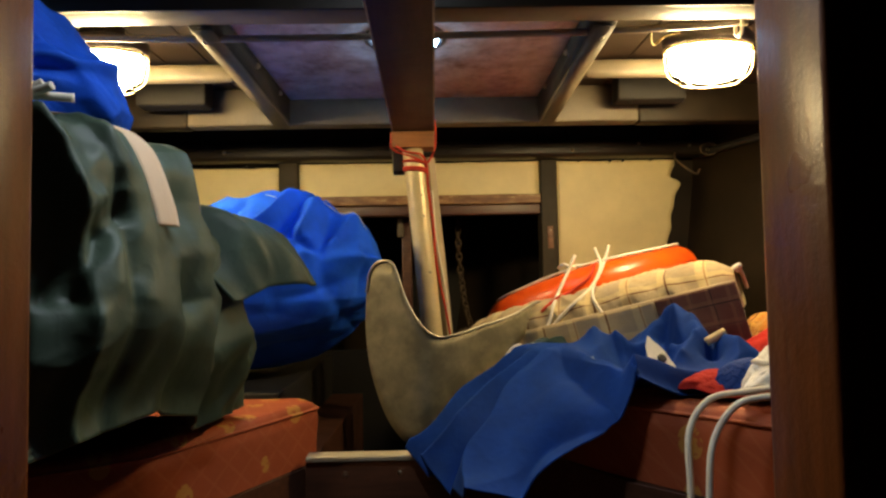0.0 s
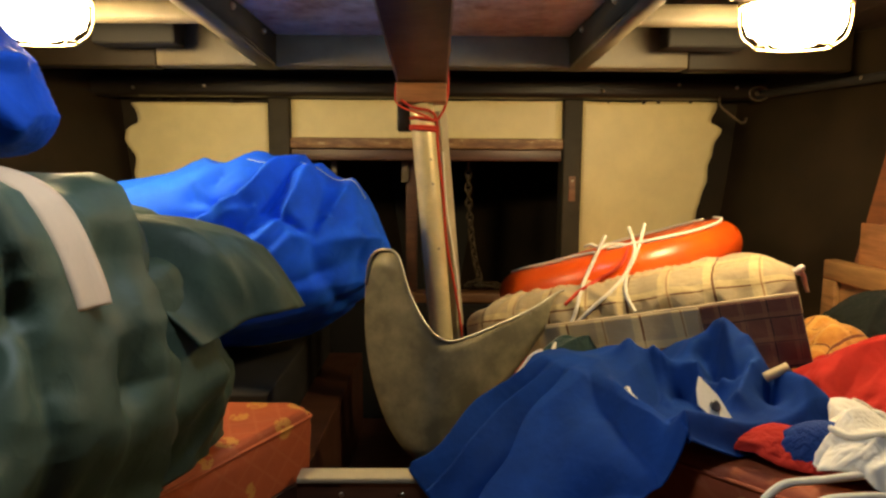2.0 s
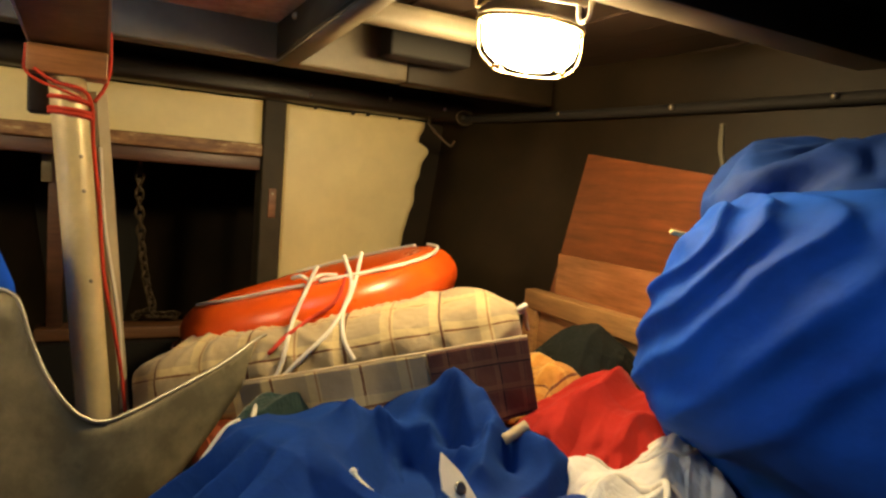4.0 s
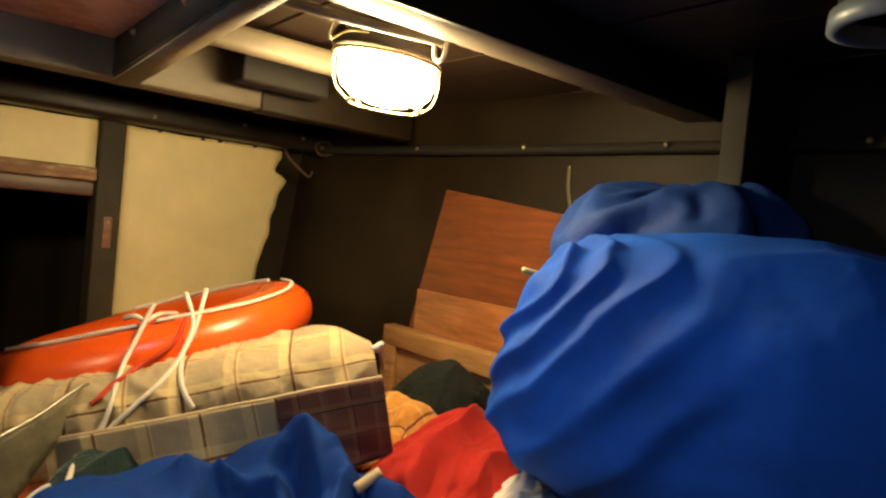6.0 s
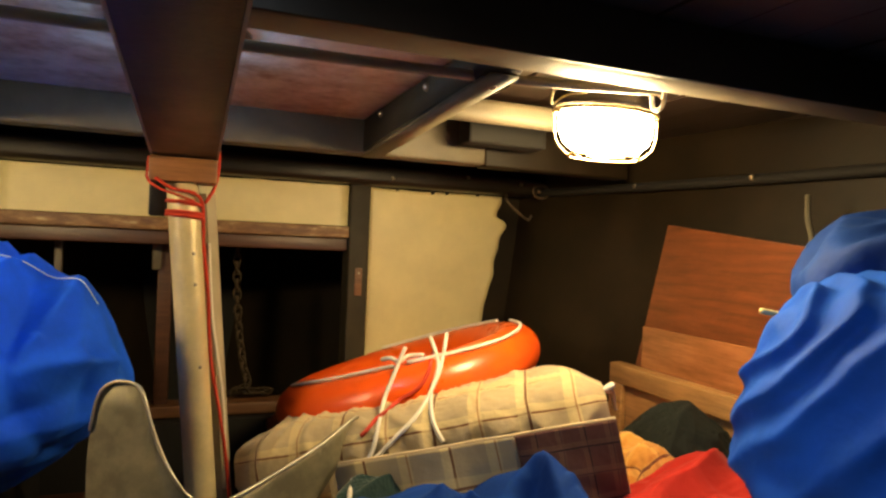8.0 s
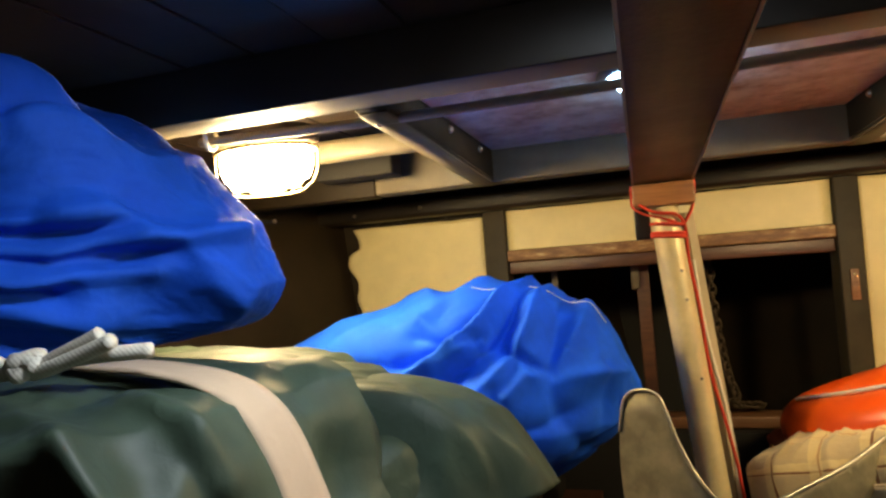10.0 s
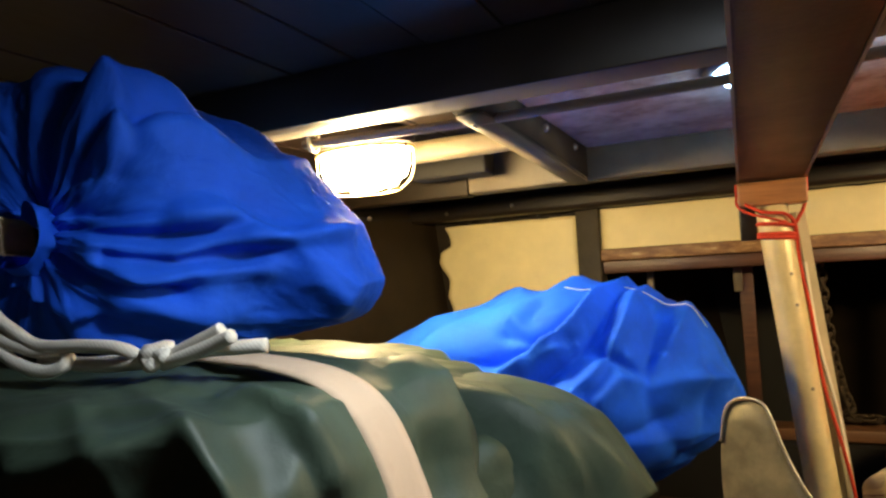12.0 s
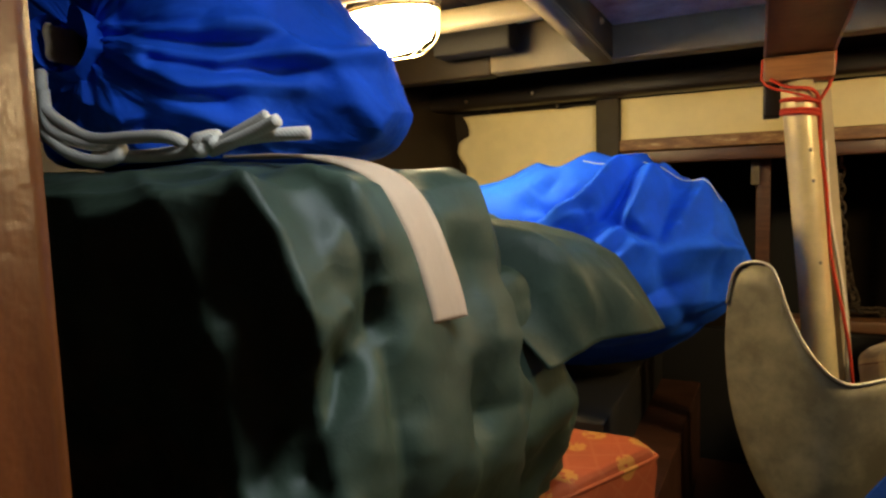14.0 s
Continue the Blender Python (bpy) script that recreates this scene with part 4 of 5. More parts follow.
def flap(u, v):
    a = Vector((-0.46, 1.10, 0.825)).lerp(Vector((-0.47, 1.29, 0.81)), u)
    b = Vector((-0.30, 1.13, 0.655)).lerp(Vector((-0.203, 1.285, 0.655)), u)
    p = a.lerp(b, v)
    bulge = math.sin(math.pi * (0.1 + 0.75 * v))
    p += Vector((0.055, -0.01, 0.055)) * bulge * (0.1 + 1.1 * smooth01(0.05, 0.4, u))
    p += Vector((0.7, -0.5, 0.2)) * (0.010 * math.sin(u * 9 + 2 * v) * v + 0.006 * crease(p, (0.4, 0.3, -1), 14, 3, 3))
    return p


thicken(part("flap", sheet(flap, 40, 50, False, None, dict(more_u=0.05, more_v=0.03, hold=0.05, bend=3, seed=9, cells=2)), M["green"], green), 0.005)


def ribbon(points, width, side, n=60):
    """A flat strap along a smooth path; side gives the strap's width direction."""
    pts = curve(points, n)
    s = [Vector(q) for q in side]

    def f(u, v):
        k = u * (n - 1)
        i = min(int(round(k)), n - 1)
        w = u * (len(s) - 1)
        j = min(int(w), len(s) - 2)
        d = s[j].lerp(s[j + 1], w - j).normalized()
        return pts[i] + d * (v - 0.5) * width
    return sheet(f, n, 6)


strap = thing("strap", (-0.36, 0.83, 0.9), "cream webbing strap lying over the green canvas", "strap")
over = [(-0.51, 0.87, 0.924), (-0.44, 0.852, 0.936), (-0.388, 0.845, 0.936), (-0.345, 0.852, 0.908), (-0.316, 0.862, 0.860), (-0.304, 0.872, 0.805), (-0.303, 0.876, 0.765)]
way = Vector((-0.75, 0.15, -0.6)).normalized()
over = curve(over, 14)
over = [b if (b - a).dot(way) < 0 else a.lerp(b, 0.8) for a, b in zip(over, lay(green_cover, over, way, 0.007))]
over = [over[0]] + [(a + b * 2 + c) / 4 for a, b, c in zip(over, over[1:], over[2:])] + [over[-1]]
thicken(part("webbing", ribbon(over, 0.042, [(0.1, 1, 0), (0.2, 1, 0.0), (0.3, 0.95, 0.0), (0.3, 0.95, 0)]), M["webbing"], strap), 0.003)


# the blue bag on top, its drawn neck towards the doorway
NECK = Vector((-0.672, 0.80, 1.035))
AXIS = Vector((-0.09, 1.0, 0.0)).normalized()


TOP_FOLDS = [
    (0.035, 0.020, [(-0.574, 0.835, 1.18), (-0.578, 0.848, 1.151), (-0.562, 0.822, 1.095)]),
    (-0.022, 0.018, [(-0.573, 0.862, 1.161), (-0.545, 0.833, 1.115), (-0.563, 0.829, 1.086)]),
    (-0.050, 0.014, [(-0.645, 0.822, 1.158), (-0.65, 0.812, 1.121), (-0.672, 0.818, 1.084)]),
    (-0.030, 0.018, [(-0.611, 0.818, 1.091), (-0.584, 0.822, 1.086), (-0.568, 0.819, 1.093)]),
    (-0.040, 0.014, [(-0.687, 0.81, 1.149), (-0.696, 0.806, 1.116), (-0.688, 0.807, 1.077)]),
    (-0.020, 0.011, [(-0.606, 0.821, 1.05), (-0.553, 0.824, 1.044), (-0.522, 0.84, 1.046)]),
    (-0.028, 0.013, [(-0.6, 0.819, 1.031), (-0.546, 0.855, 1.025), (-0.509, 0.889, 1.027), (-0.47, 0.909, 1.037)]),
]
TOP_FOLDS_B = [
    (0.024, 0.014, [(-0.593, 0.819, 1.018), (-0.547, 0.869, 1.009), (-0.527, 0.908, 1.019), (-0.477, 0.934, 1.02), (-0.455, 1.026, 1.03)]),
    (-0.028, 0.013, [(-0.575, 0.828, 1.005), (-0.538, 0.866, 0.998), (-0.529, 0.925, 1.006), (-0.475, 0.949, 1.009)]),
    (-0.032, 0.015, [(-0.626, 0.82, 1.004), (-0.574, 0.82, 0.978), (-0.543, 0.836, 0.966), (-0.525, 0.866, 0.964)]),
    (0.026, 0.016, [(-0.637, 0.822, 1.016), (-0.567, 0.821, 0.993), (-0.549, 0.842, 0.982), (-0.53, 0.879, 0.989), (-0.513, 0.949, 0.994)]),
    (-0.030, 0.014, [(-0.703, 0.815, 0.99), (-0.649, 0.817, 0.96), (-0.60, 0.84, 0.945)]),
    (0.026, 0.014, [(-0.702, 0.812, 1.001), (-0.658, 0.813, 0.977), (-0.62, 0.825, 0.958), (-0.58, 0.84, 0.948)]),
    (0.016, 0.025, [(-0.464, 0.979, 0.977), (-0.449, 1.009, 0.951), (-0.435, 1.007, 0.921)]),
]


def top_bag(u, v):
    a = 2 * math.pi * u
    right = AXIS.cross(Vector((0, 0, 1))).normalized()
    up = right.cross(AXIS)
    L = 0.45
    s = v
    if s < 0.05:
        r, along = 0.036, 0.03 - 0.6 * (0.05 - s)
    else:
        t = (s - 0.05) / 0.95
        along = 0.03 + (L - 0.03) * t ** 1.25 - 0.055 * bell(t - 0.17, 0.13)
        r = 0.036 + (0.115 + 0.03 * smooth01(0.3, 0.5, t)) * smooth01(0.0, 0.30, t) * (1 - smooth01(0.62, 1.0, t) ** 1.6 * 0.98)
        r += 0.012 * smooth01(0.2, 0.5, t)
    t = max(0.0, (s - 0.05) / 0.95)
    pleat = math.cos(12 * a + 3.0 * lumps((math.cos(a), math.sin(a), s * 2), 1.6, 3))
    r += 0.014 * pleat * smooth01(0.0, 0.08, t) * (1 - smooth01(0.15, 0.5, t))
    gather = 1 - 2 * abs(math.sin(13 * a + 1.5 * lumps((math.cos(a), math.sin(a), 0), 2.0, 6)))
    r += 0.0065 * gather * smooth01(0.0, 0.03, t) * (1 - smooth01(0.06, 0.22, t))
    puff = max(0.0, math.sin(a - 0.25)) * smooth01(0.02, 0.10, t) * (1 - smooth01(0.18, 0.42, t))
    r += 0.020 * puff * (0.4 + abs(math.cos(3.0 * a + 0.4)))
    lift = 0.022 * max(0.0, math.sin(a - 0.35)) * bell(t - 0.16, 0.16)
    back = smooth01(0.25, 0.5, t)
    g = 1.0 + 0.12 * back
    cx, sx = math.copysign(abs(math.cos(a)) ** g, math.cos(a)), math.copysign(abs(math.sin(a)) ** g, math.sin(a))
    p = NECK + AXIS * along + (right * cx * (1.06 + 0.10 * back) + up * sx * (1.0 - 0.20 * back)) * (r + lift)
    n = (right * math.cos(a) + up * math.sin(a))
    p += n * (0.012 * crease(p, (0.1, 1, 0.1), 10, 4, 3) * smooth01(0.1, 0.3, t) + 0.02 * lumps(p, 4, 5) * smooth01(0.1, 0.3, t))
    p.z -= 0.065 * abs(cx) ** 1.6 * back
    p += (n - AXIS * 0.6).normalized() * folded(p, (n - AXIS * 0.6).normalized(), TOP_FOLDS + TOP_FOLDS_B, 0.005)
    if p.z < 0.935:
        p.z = 0.935 - 0.025 * (1 - math.exp(-(0.935 - p.z) / 0.03))
    p.z = min(p.z, 1.205 + 0.05 * (1 - smooth01(1.0, 1.2, p.y)))
    return p


tb = thing("sail_bag", (-0.69, 1.05, 0.93), "blue canvas sail bag with drawn neck lying on the green bundle", "sail bag", "sail bags")
part("sack", sheet(top_bag, 260, 130, True, None, dict(more_u=np.interp(np.linspace(0, 1, 130), [0, 0.06, 0.15, 0.4, 1], [0, 0.04, 0.12, 0.08, 0.06])[None, :], more_v=0.04, hold=0.03, bend=4, seed=3, floor_z=0.912)), M["blue"], tb)
# black disc: the shade in the neck's hole is put into its colour
plug = part("neck_plug", turned([(0.004, 0.0), (0.034, 0.0), (0.034, 0.01), (0.004, 0.01)], 20), M["black"], tb, "black disc for the shade inside the drawn neck")
plug.matrix_world = Matrix.Translation(NECK + AXIS * 0.055) @ Matrix.Rotation(radians(90), 4, "X")


def lining_strip(u, v):
    a = 2.55 + 1.25 * u + 0.12 * lumps((v * 4, u * 2, 0), 1.0, 2)
    right = AXIS.cross(Vector((0, 0, 1))).normalized()
    return NECK + AXIS * (0.008 + 0.04 * v) + (right * math.cos(a) + Vector((0, 0, 1)) * math.sin(a)) * (0.031 + 0.002 * math.sin(9 * u))


thicken(part("lining", sheet(lining_strip, 24, 10), M["cream_cloth"], tb, "tan lining in the neck"), 0.002)
cord = thing("draw_cord", (-0.6, 0.82, 0.93), "thick white cord looped and knotted on the green canvas", "cord")
K = Vector((-0.485, 0.802, 0.918))
part("cord", tube([(-0.688, 0.79, 1.002), (-0.675, 0.783, 0.967), (-0.644, 0.784, 0.946), (-0.611, 0.785, 0.933), (-0.565, 0.789, 0.932), (-0.528, 0.793, 0.930), (-0.515, 0.80, 0.923), (-0.528, 0.804, 0.918), (-0.579, 0.797, 0.916), (-0.62, 0.792, 0.92)], 0.0058, 90, 8), M["rope"], cord)
part("cord", tube([(-0.694, 0.79, 0.989), (-0.686, 0.782, 0.957), (-0.659, 0.778, 0.933), (-0.629, 0.778, 0.918), (-0.599, 0.78, 0.912), (-0.58, 0.785, 0.917), (-0.588, 0.79, 0.926), (-0.624, 0.783, 0.930), (-0.665, 0.780, 0.946), (-0.679, 0.785, 0.983)], 0.0058, 90, 8), M["rope"], cord)
part("cord", tube([(-0.579, 0.793, 0.916), (-0.541, 0.797, 0.915), (-0.505, 0.80, 0.917), K], 0.0058, 30, 8), M["rope"], cord)
part("knot", tube([K + Vector(q) for q in ((-0.022, 0.0, 0.0), (-0.008, -0.008, 0.007), (0.004, 0.002, 0.010), (-0.004, -0.009, -0.002), (-0.012, -0.004, 0.008), (0.010, -0.006, 0.004))], 0.0064, 50, 8), M["rope"], cord)
for end in ([(-0.485, 0.802, 0.918), (-0.465, 0.804, 0.927), (-0.437, 0.807, 0.938), (-0.429, 0.808, 0.942)], [(-0.485, 0.80, 0.916), (-0.46, 0.80, 0.922), (-0.432, 0.803, 0.931), (-0.415, 0.804, 0.937)], [(-0.479, 0.803, 0.922), (-0.438, 0.81, 0.926), (-0.40, 0.825, 0.927)]):
    part("cord_end", tube(end, 0.0058, 20, 8), M["rope"], cord)


# ---------------------------------------------------------------- steel plough of an anchor
PLOUGH = [(-0.065, 0.737), (-0.088, 0.733), (-0.106, 0.712), (-0.116, 0.66), (-0.118, 0.57), (-0.105, 0.47), (-0.07, 0.37), (-0.03, 0.315), (0.01, 0.297), (0.04, 0.305), (0.10, 0.355), (0.20, 0.45), (0.285, 0.54), (0.325, 0.60), (0.335, 0.618), (0.322, 0.624), (0.25, 0.594), (0.16, 0.570), (0.10, 0.556), (0.062, 0.553), (0.03, 0.572), (0.0, 0.612), (-0.022, 0.66), (-0.038, 0.71), (-0.048, 0.730)]


def plough_plate():
    loop = curve([(x, 0, z) for x, z in PLOUGH + PLOUGH[:1]], 110)[:-1]
    bm = bmesh.new()
    vs = [bm.verts.new(p) for p in loop]
    f = bm.faces.new(vs)
    bmesh.ops.triangulate(bm, faces=[f])
    for _ in range(3):
        es = [e for e in bm.edges if e.calc_length() > 0.022]
        bmesh.ops.subdivide_edges(bm, edges=es, cuts=1)
        bmesh.ops.triangulate(bm, faces=[q for q in bm.faces if len(q.verts) > 3])
    for v in bm.verts:
        x, z = v.co.x, v.co.z
        d = x - 0.03
        bend = math.sqrt(d * d + 0.0016) - 0.04
        v.co.y = 1.53 + bend * (0.70 if d > 0 else 0.62) + 0.10 * (z - 0.45) * smooth01(0.0, 0.3, z - 0.3) + 0.0015 * lumps((x, 0, z), 14, 2)
    return bm


anchor = thing("plough_anchor", (0.02, 1.55, 0.3), "dull galvanised steel plough anchor standing on the foot board", "anchor")
thicken(part("plough", plough_plate(), M["steel"], anchor), 0.006, 1.0)
rim = curve([(x, 0, z) for x, z in PLOUGH[13:] + PLOUGH[:4]], 60)
for q in rim:
    d = q.x - 0.03
    q.y = 1.527 + (math.sqrt(d * d + 0.0016) - 0.04) * (0.70 if d > 0 else 0.62) + 0.10 * (q.z - 0.45) * smooth01(0.0, 0.3, q.z - 0.3)
part("edge", tube(rim, 0.0030, 110, 6), M["bright_steel"], anchor, "polished worn edge")
part("shank", tube([(0.03, 1.60, 0.52), (0.035, 1.72, 0.36), (0.04, 1.80, 0.12)], 0.018, 16, 10), M["steel"], anchor)


# ---------------------------------------------------------------- starboard berth
# plaid cushion, a rolled berth cover
pl = thing("plaid_cushion", (0.5, 1.72, 0.47), "cream plaid cotton cushion with maroon side, propped on the berth", "cushion")
PL0, PL1 = Vector((0.15, 1.94, 0.475)), Vector((0.80, 1.585, 0.660))
ax = (PL1 - PL0).normalized()
dep = ax.cross(Vector((0, 0, 1))).normalized() * -1
upv = dep.cross(ax) * -1
if upv.z < 0:
    upv = -upv


def plaid_shape(u, v):
    """A loaf: u round the section, v along; drawn together at both ends."""
    a = 2 * math.pi * u
    t = v
    end = (1 - abs(2 * t - 1) ** 7)
    ca, sa = math.cos(a), math.sin(a)
    w = 0.135 * math.copysign(abs(ca) ** 0.6, ca) * (0.5 + 0.5 * end)
    h = 0.082 * math.copysign(abs(sa) ** 0.7, sa) * (0.6 + 0.4 * end)
    p = PL0.lerp(PL1, t) + dep * w + upv * h
    n = dep * ca + upv * sa
    return p + n * (0.006 * crease(p, dep, 13, 3, 4) + 0.010 * lumps(p, 6, 3))


top = sheet(plaid_shape, 120, 110, True, (0.55, 0.72), dict(more_u=0.06, more_v=0.08, hold=0.04, bend=5, seed=5))
body = part("cover", top, M["plaid"], pl)
rot = Matrix((ax, dep, upv)).transposed().to_4x4()
rot.translation = PL0
body.data.transform(rot.inverted())
body.parent = None
body.matrix_world = rot
body.parent = pl
body.matrix_parent_inverse = pl.matrix_world.inverted()


def cushion_side(t, v):
    """The cushion's upright side: t along the cushion, v from the piping down."""
    p = PL0.lerp(PL1, t) - dep * (0.150 + 0.006 * lumps((t * 11, v, 0), 1.0, 2)) + upv * (0.012 - 0.125 * v - 0.02 * t * v)
    return p - dep * (0.010 * math.sin(t * 24) * v + 0.012 * facets(p, 12.0, 3) * v)


for t0, t1, cloth_name, text in ((0.30, 0.765, "plaid", "pale plaid side"), (0.768, 1.005, "plaid_dark", "maroon plaid side")):
    side = part("side_panel", sheet(lambda u, v: cushion_side(t0 + (t1 - t0) * u, v), 50, 26, False, (0.78 * (t1 - t0), 0.13)), M[cloth_name], pl, text)
    thicken(side, 0.004)
part("piping", tube([cushion_side(0.30 + 0.705 * k / 20, -0.01) for k in range(21)], 0.0035, 60, 6), M["cream_cloth"], pl)
CO = Vector((0.776, 1.545, 0.705))
part("knot", tube([CO + Vector(q) for q in ((-0.008, 0.0, -0.004), (0.004, -0.006, 0.006), (0.010, 0.006, 0.0), (0.0, 0.002, -0.008))], 0.006, 20, 8), M["rope"], pl)
part("tie", tube([CO, CO + Vector((0.018, 0.012, -0.012)), CO + Vector((0.03, 0.02, -0.035)), CO + Vector((0.036, 0.02, -0.05))], (0.007, 0.004), 20, 6), M["cream_cloth"], pl)


def heap(name, cx, cy, rx, ry, h, z0, material, label, category, turn=0.0, seed=1.0, fold=0.03, freq=9.0, along=(1, 0.4, 0), n=60, grp="", ragged=0.15, extra=0.06):
    """A dropped piece of cloth: folds on a low mound with an uneven outline."""
    ob = thing(name, (cx, cy, z0), label, category, grp)
    ct, st = math.cos(radians(turn)), math.sin(radians(turn))

    def f(u, w):
        sx, sy = 2 * u - 1, 2 * w - 1
        dx, dy = sx * math.sqrt(1 - sy * sy / 2), sy * math.sqrt(1 - sx * sx / 2)
        v = min(1.0, math.hypot(dx, dy))
        k = 1 + ragged * (lumps((dx, dy, 0), 2.2, seed) + 0.6 * lumps((dx, dy, 0), 6, seed + 3)) * v
        x, y = dx * rx * k, dy * ry * k
        p = Vector((cx + ct * x - st * y, cy + st * x + ct * y, 0))
        dome = h * (1 - v ** 2.2) ** 0.8
        wr = 0.6 * fold * facets(p, freq * 1.2, seed) + fold * crease(p, along, freq, 3.0, seed) * (0.35 + 0.65 * (1 - v * v)) + 0.5 * fold * lumps(p, freq * 0.8, seed + 4)
        p.z = max(z0 + 0.004 + 0.004 * v, z0 + 0.012 + dome + wr)
        return p
    o = part("cloth", sheet(f, n * 2, n * 2, False, (rx * 2, ry * 2), dict(more_u=extra, more_v=extra, hold=0.04, bend=4, seed=int(seed), floor_z=z0 + 0.004, cells=2)), material, ob)
    thicken(o, 0.003, 0.0)
    return ob


TOP = 0.468
heap("orange_blanket", 0.880, 1.575, 0.12, 0.10, 0.10, TOP, M["plaid_orange"], "orange plaid blanket crumpled beside the cushion", "blanket", 20, 3.0)
heap("dark_fleece", 1.00, 1.60, 0.16, 0.14, 0.15, TOP, M["dark_cloth"], "black-green fleece dropped on the berth", "garment", 0, 5.0, 0.02, 10.0)
heap("teal_cloth", 0.35, 1.66, 0.11, 0.05, 0.05, TOP, M["teal"], "dark teal cloth tucked beneath the plaid cushion", "garment", 30, 15.0, 0.02, 11.0)
heap("red_garment", 0.885, 1.40, 0.20, 0.15, 0.10, TOP, M["red"], "crumpled bright red cotton garment on the berth", "garment", 30, 7.0, 0.036, 10.0, (1, 0.7, 0), extra=0.03)
shorts = heap("white_shorts", 0.80, 1.22, 0.17, 0.13, 0.055, TOP, M["white_cloth"], "off-white shorts with a drawstring and red stripe", "garment", 20, 9.0, 0.040, 9.0, extra=0.06)
heap("red_stripe_cloth", 0.58, 1.17, 0.12, 0.055, 0.022, TOP, M["red"], "red cotton cloth lying between blue and white ones", "garment", -35, 11.0, 0.02, 11.0)
heap("navy_cloth", 0.60, 1.145, 0.06, 0.035, 0.045, TOP, M["blue_dark"], "navy blue cloth at the cushion's edge", "garment", -20, 12.0, 0.015, 11.0)
bundle = heap("white_bundle", 0.67, 1.11, 0.10, 0.085, 0.05, TOP + 0.015, M["white_cloth"], "small white cotton bundle beneath a coiled rope", "garment", 10, 13.0, 0.02, 12.0)


# blue cover drawn over the edge of the berth
def edge_distance(x, y):
    """Signed distance from the cushion's edge, plus towards the hull."""
    a, b = Vector((0.40, 1.20)), Vector((0.26, 1.50))
    d = (b - a).normalized()
    q = Vector((x, y)) - a
    return q.x * d.y - q.y * d.x


COVER_RIDGES = [(184.0, 8.0, 0.034), (197.0, 7.0, -0.026), (211.0, 8.0, 0.040), (225.0, 7.0, -0.030), (238.0, 9.0, 0.040), (253.0, 7.0, -0.028), (268.0, 9.0, 0.034)]
COVER_FOLDS = [
    (-0.050, 0.030, [(0.454, 1.486, 0.57), (0.418, 1.306, 0.55), (0.396, 1.202, 0.53)]),
    (0.034, 0.036, [(0.410, 1.472, 0.61), (0.473, 1.454, 0.635), (0.570, 1.462, 0.64), (0.604, 1.386, 0.62), (0.613, 1.335, 0.58), (0.645, 1.273, 0.54)]),
    (0.036, 0.024, [(0.455, 1.455, 0.60), (0.515, 1.406, 0.60), (0.525, 1.315, 0.575)]),
    (-0.045, 0.026, [(0.480, 1.400, 0.56), (0.470, 1.340, 0.55), (0.455, 1.280, 0.54)]),
    (0.030, 0.022, [(0.589, 1.454, 0.62), (0.551, 1.333, 0.60), (0.579, 1.326, 0.57), (0.528, 1.257, 0.55)]),
    (-0.045, 0.024, [(0.550, 1.440, 0.58), (0.545, 1.390, 0.56), (0.555, 1.350, 0.55)]),
    (-0.040, 0.022, [(0.660, 1.450, 0.56), (0.650, 1.370, 0.54), (0.600, 1.290, 0.53)]),
]


def blue_cover(u, v):
    """u from the hanging corner up to the berth, v from the far to the near side."""
    lo = Vector((0.0, 1.45)).lerp(Vector((0.125, 1.16)), v)
    hi = Vector((0.66, 1.66)).lerp(Vector((0.68, 1.225)), v)
    q = lo.lerp(hi, u)
    q.y += 0.06 * math.sin(math.pi * u) * (0.5 - v) + 0.02 * lumps((u * 3, v * 3, 0), 1.0, 3)
    e = edge_distance(q.x, q.y)
    z = 0.495 + (0.80 * e if e < 0 else 0.10 * e)
    z += 0.035 * bell(e - 0.02, 0.09)
    z += 0.040 * bell(q.x - 0.57, 0.10) * bell(q.y - 1.50, 0.09) + 0.045 * bell(q.x - 0.44, 0.07) * bell(q.y - 1.47, 0.10) + 0.04 * bell(q.x - 0.62, 0.05) * bell(q.y - 1.36, 0.09)
    z -= 0.05 * bell(q.x - 0.50, 0.035) * bell(q.y - 1.45, 0.14) + 0.035 * bell(q.x - 0.40, 0.04) * bell(q.y - 1.34, 0.1)
    p = Vector((q.x, q.y, z))
    up = Vector((-0.45, -0.25, 0.85))
    hang = smooth01(0.02, -0.10, e)
    th = math.degrees(math.atan2(q.y - 1.52, q.x - 0.37)) % 360 + 24 * lumps(p, 4.0, 3)
    rr = math.hypot(q.y - 1.52, q.x - 0.37)
    p += up * (1.4 * ridges(th, COVER_RIDGES, 1.15) * smooth01(0.07, 0.26, rr) * smooth01(0.10, -0.02, e) + 0.012 * facets(p, 7.0, 4) + 0.007 * crease(p, (-0.6, -0.5, -0.6), 11.0, 4.0, 5.0))
    top = Vector((-0.2, -0.15, 0.95))
    p += top * folded(p, top.normalized(), COVER_FOLDS, 0.010, 0.9, 1.5) * 1.15 * smooth01(-0.05, 0.06, e)
    rim = smooth01(0.93, 1.0, v) * (1 - hang)
    p.z = max(p.z - 0.05 * rim, TOP + 0.006) if e > 0.0 else p.z - 0.02 * rim
    return p


cover = thing("blue_cover", (0.4, 1.35, 0.47), "royal blue canvas cover rumpled over the berth's edge", "canvas cover")
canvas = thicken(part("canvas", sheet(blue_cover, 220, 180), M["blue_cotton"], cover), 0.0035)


def on_cover(u, v, h=0.006):
    return Vector(blue_cover(u, v)) + Vector((-0.3, -0.2, 0.9)) * h


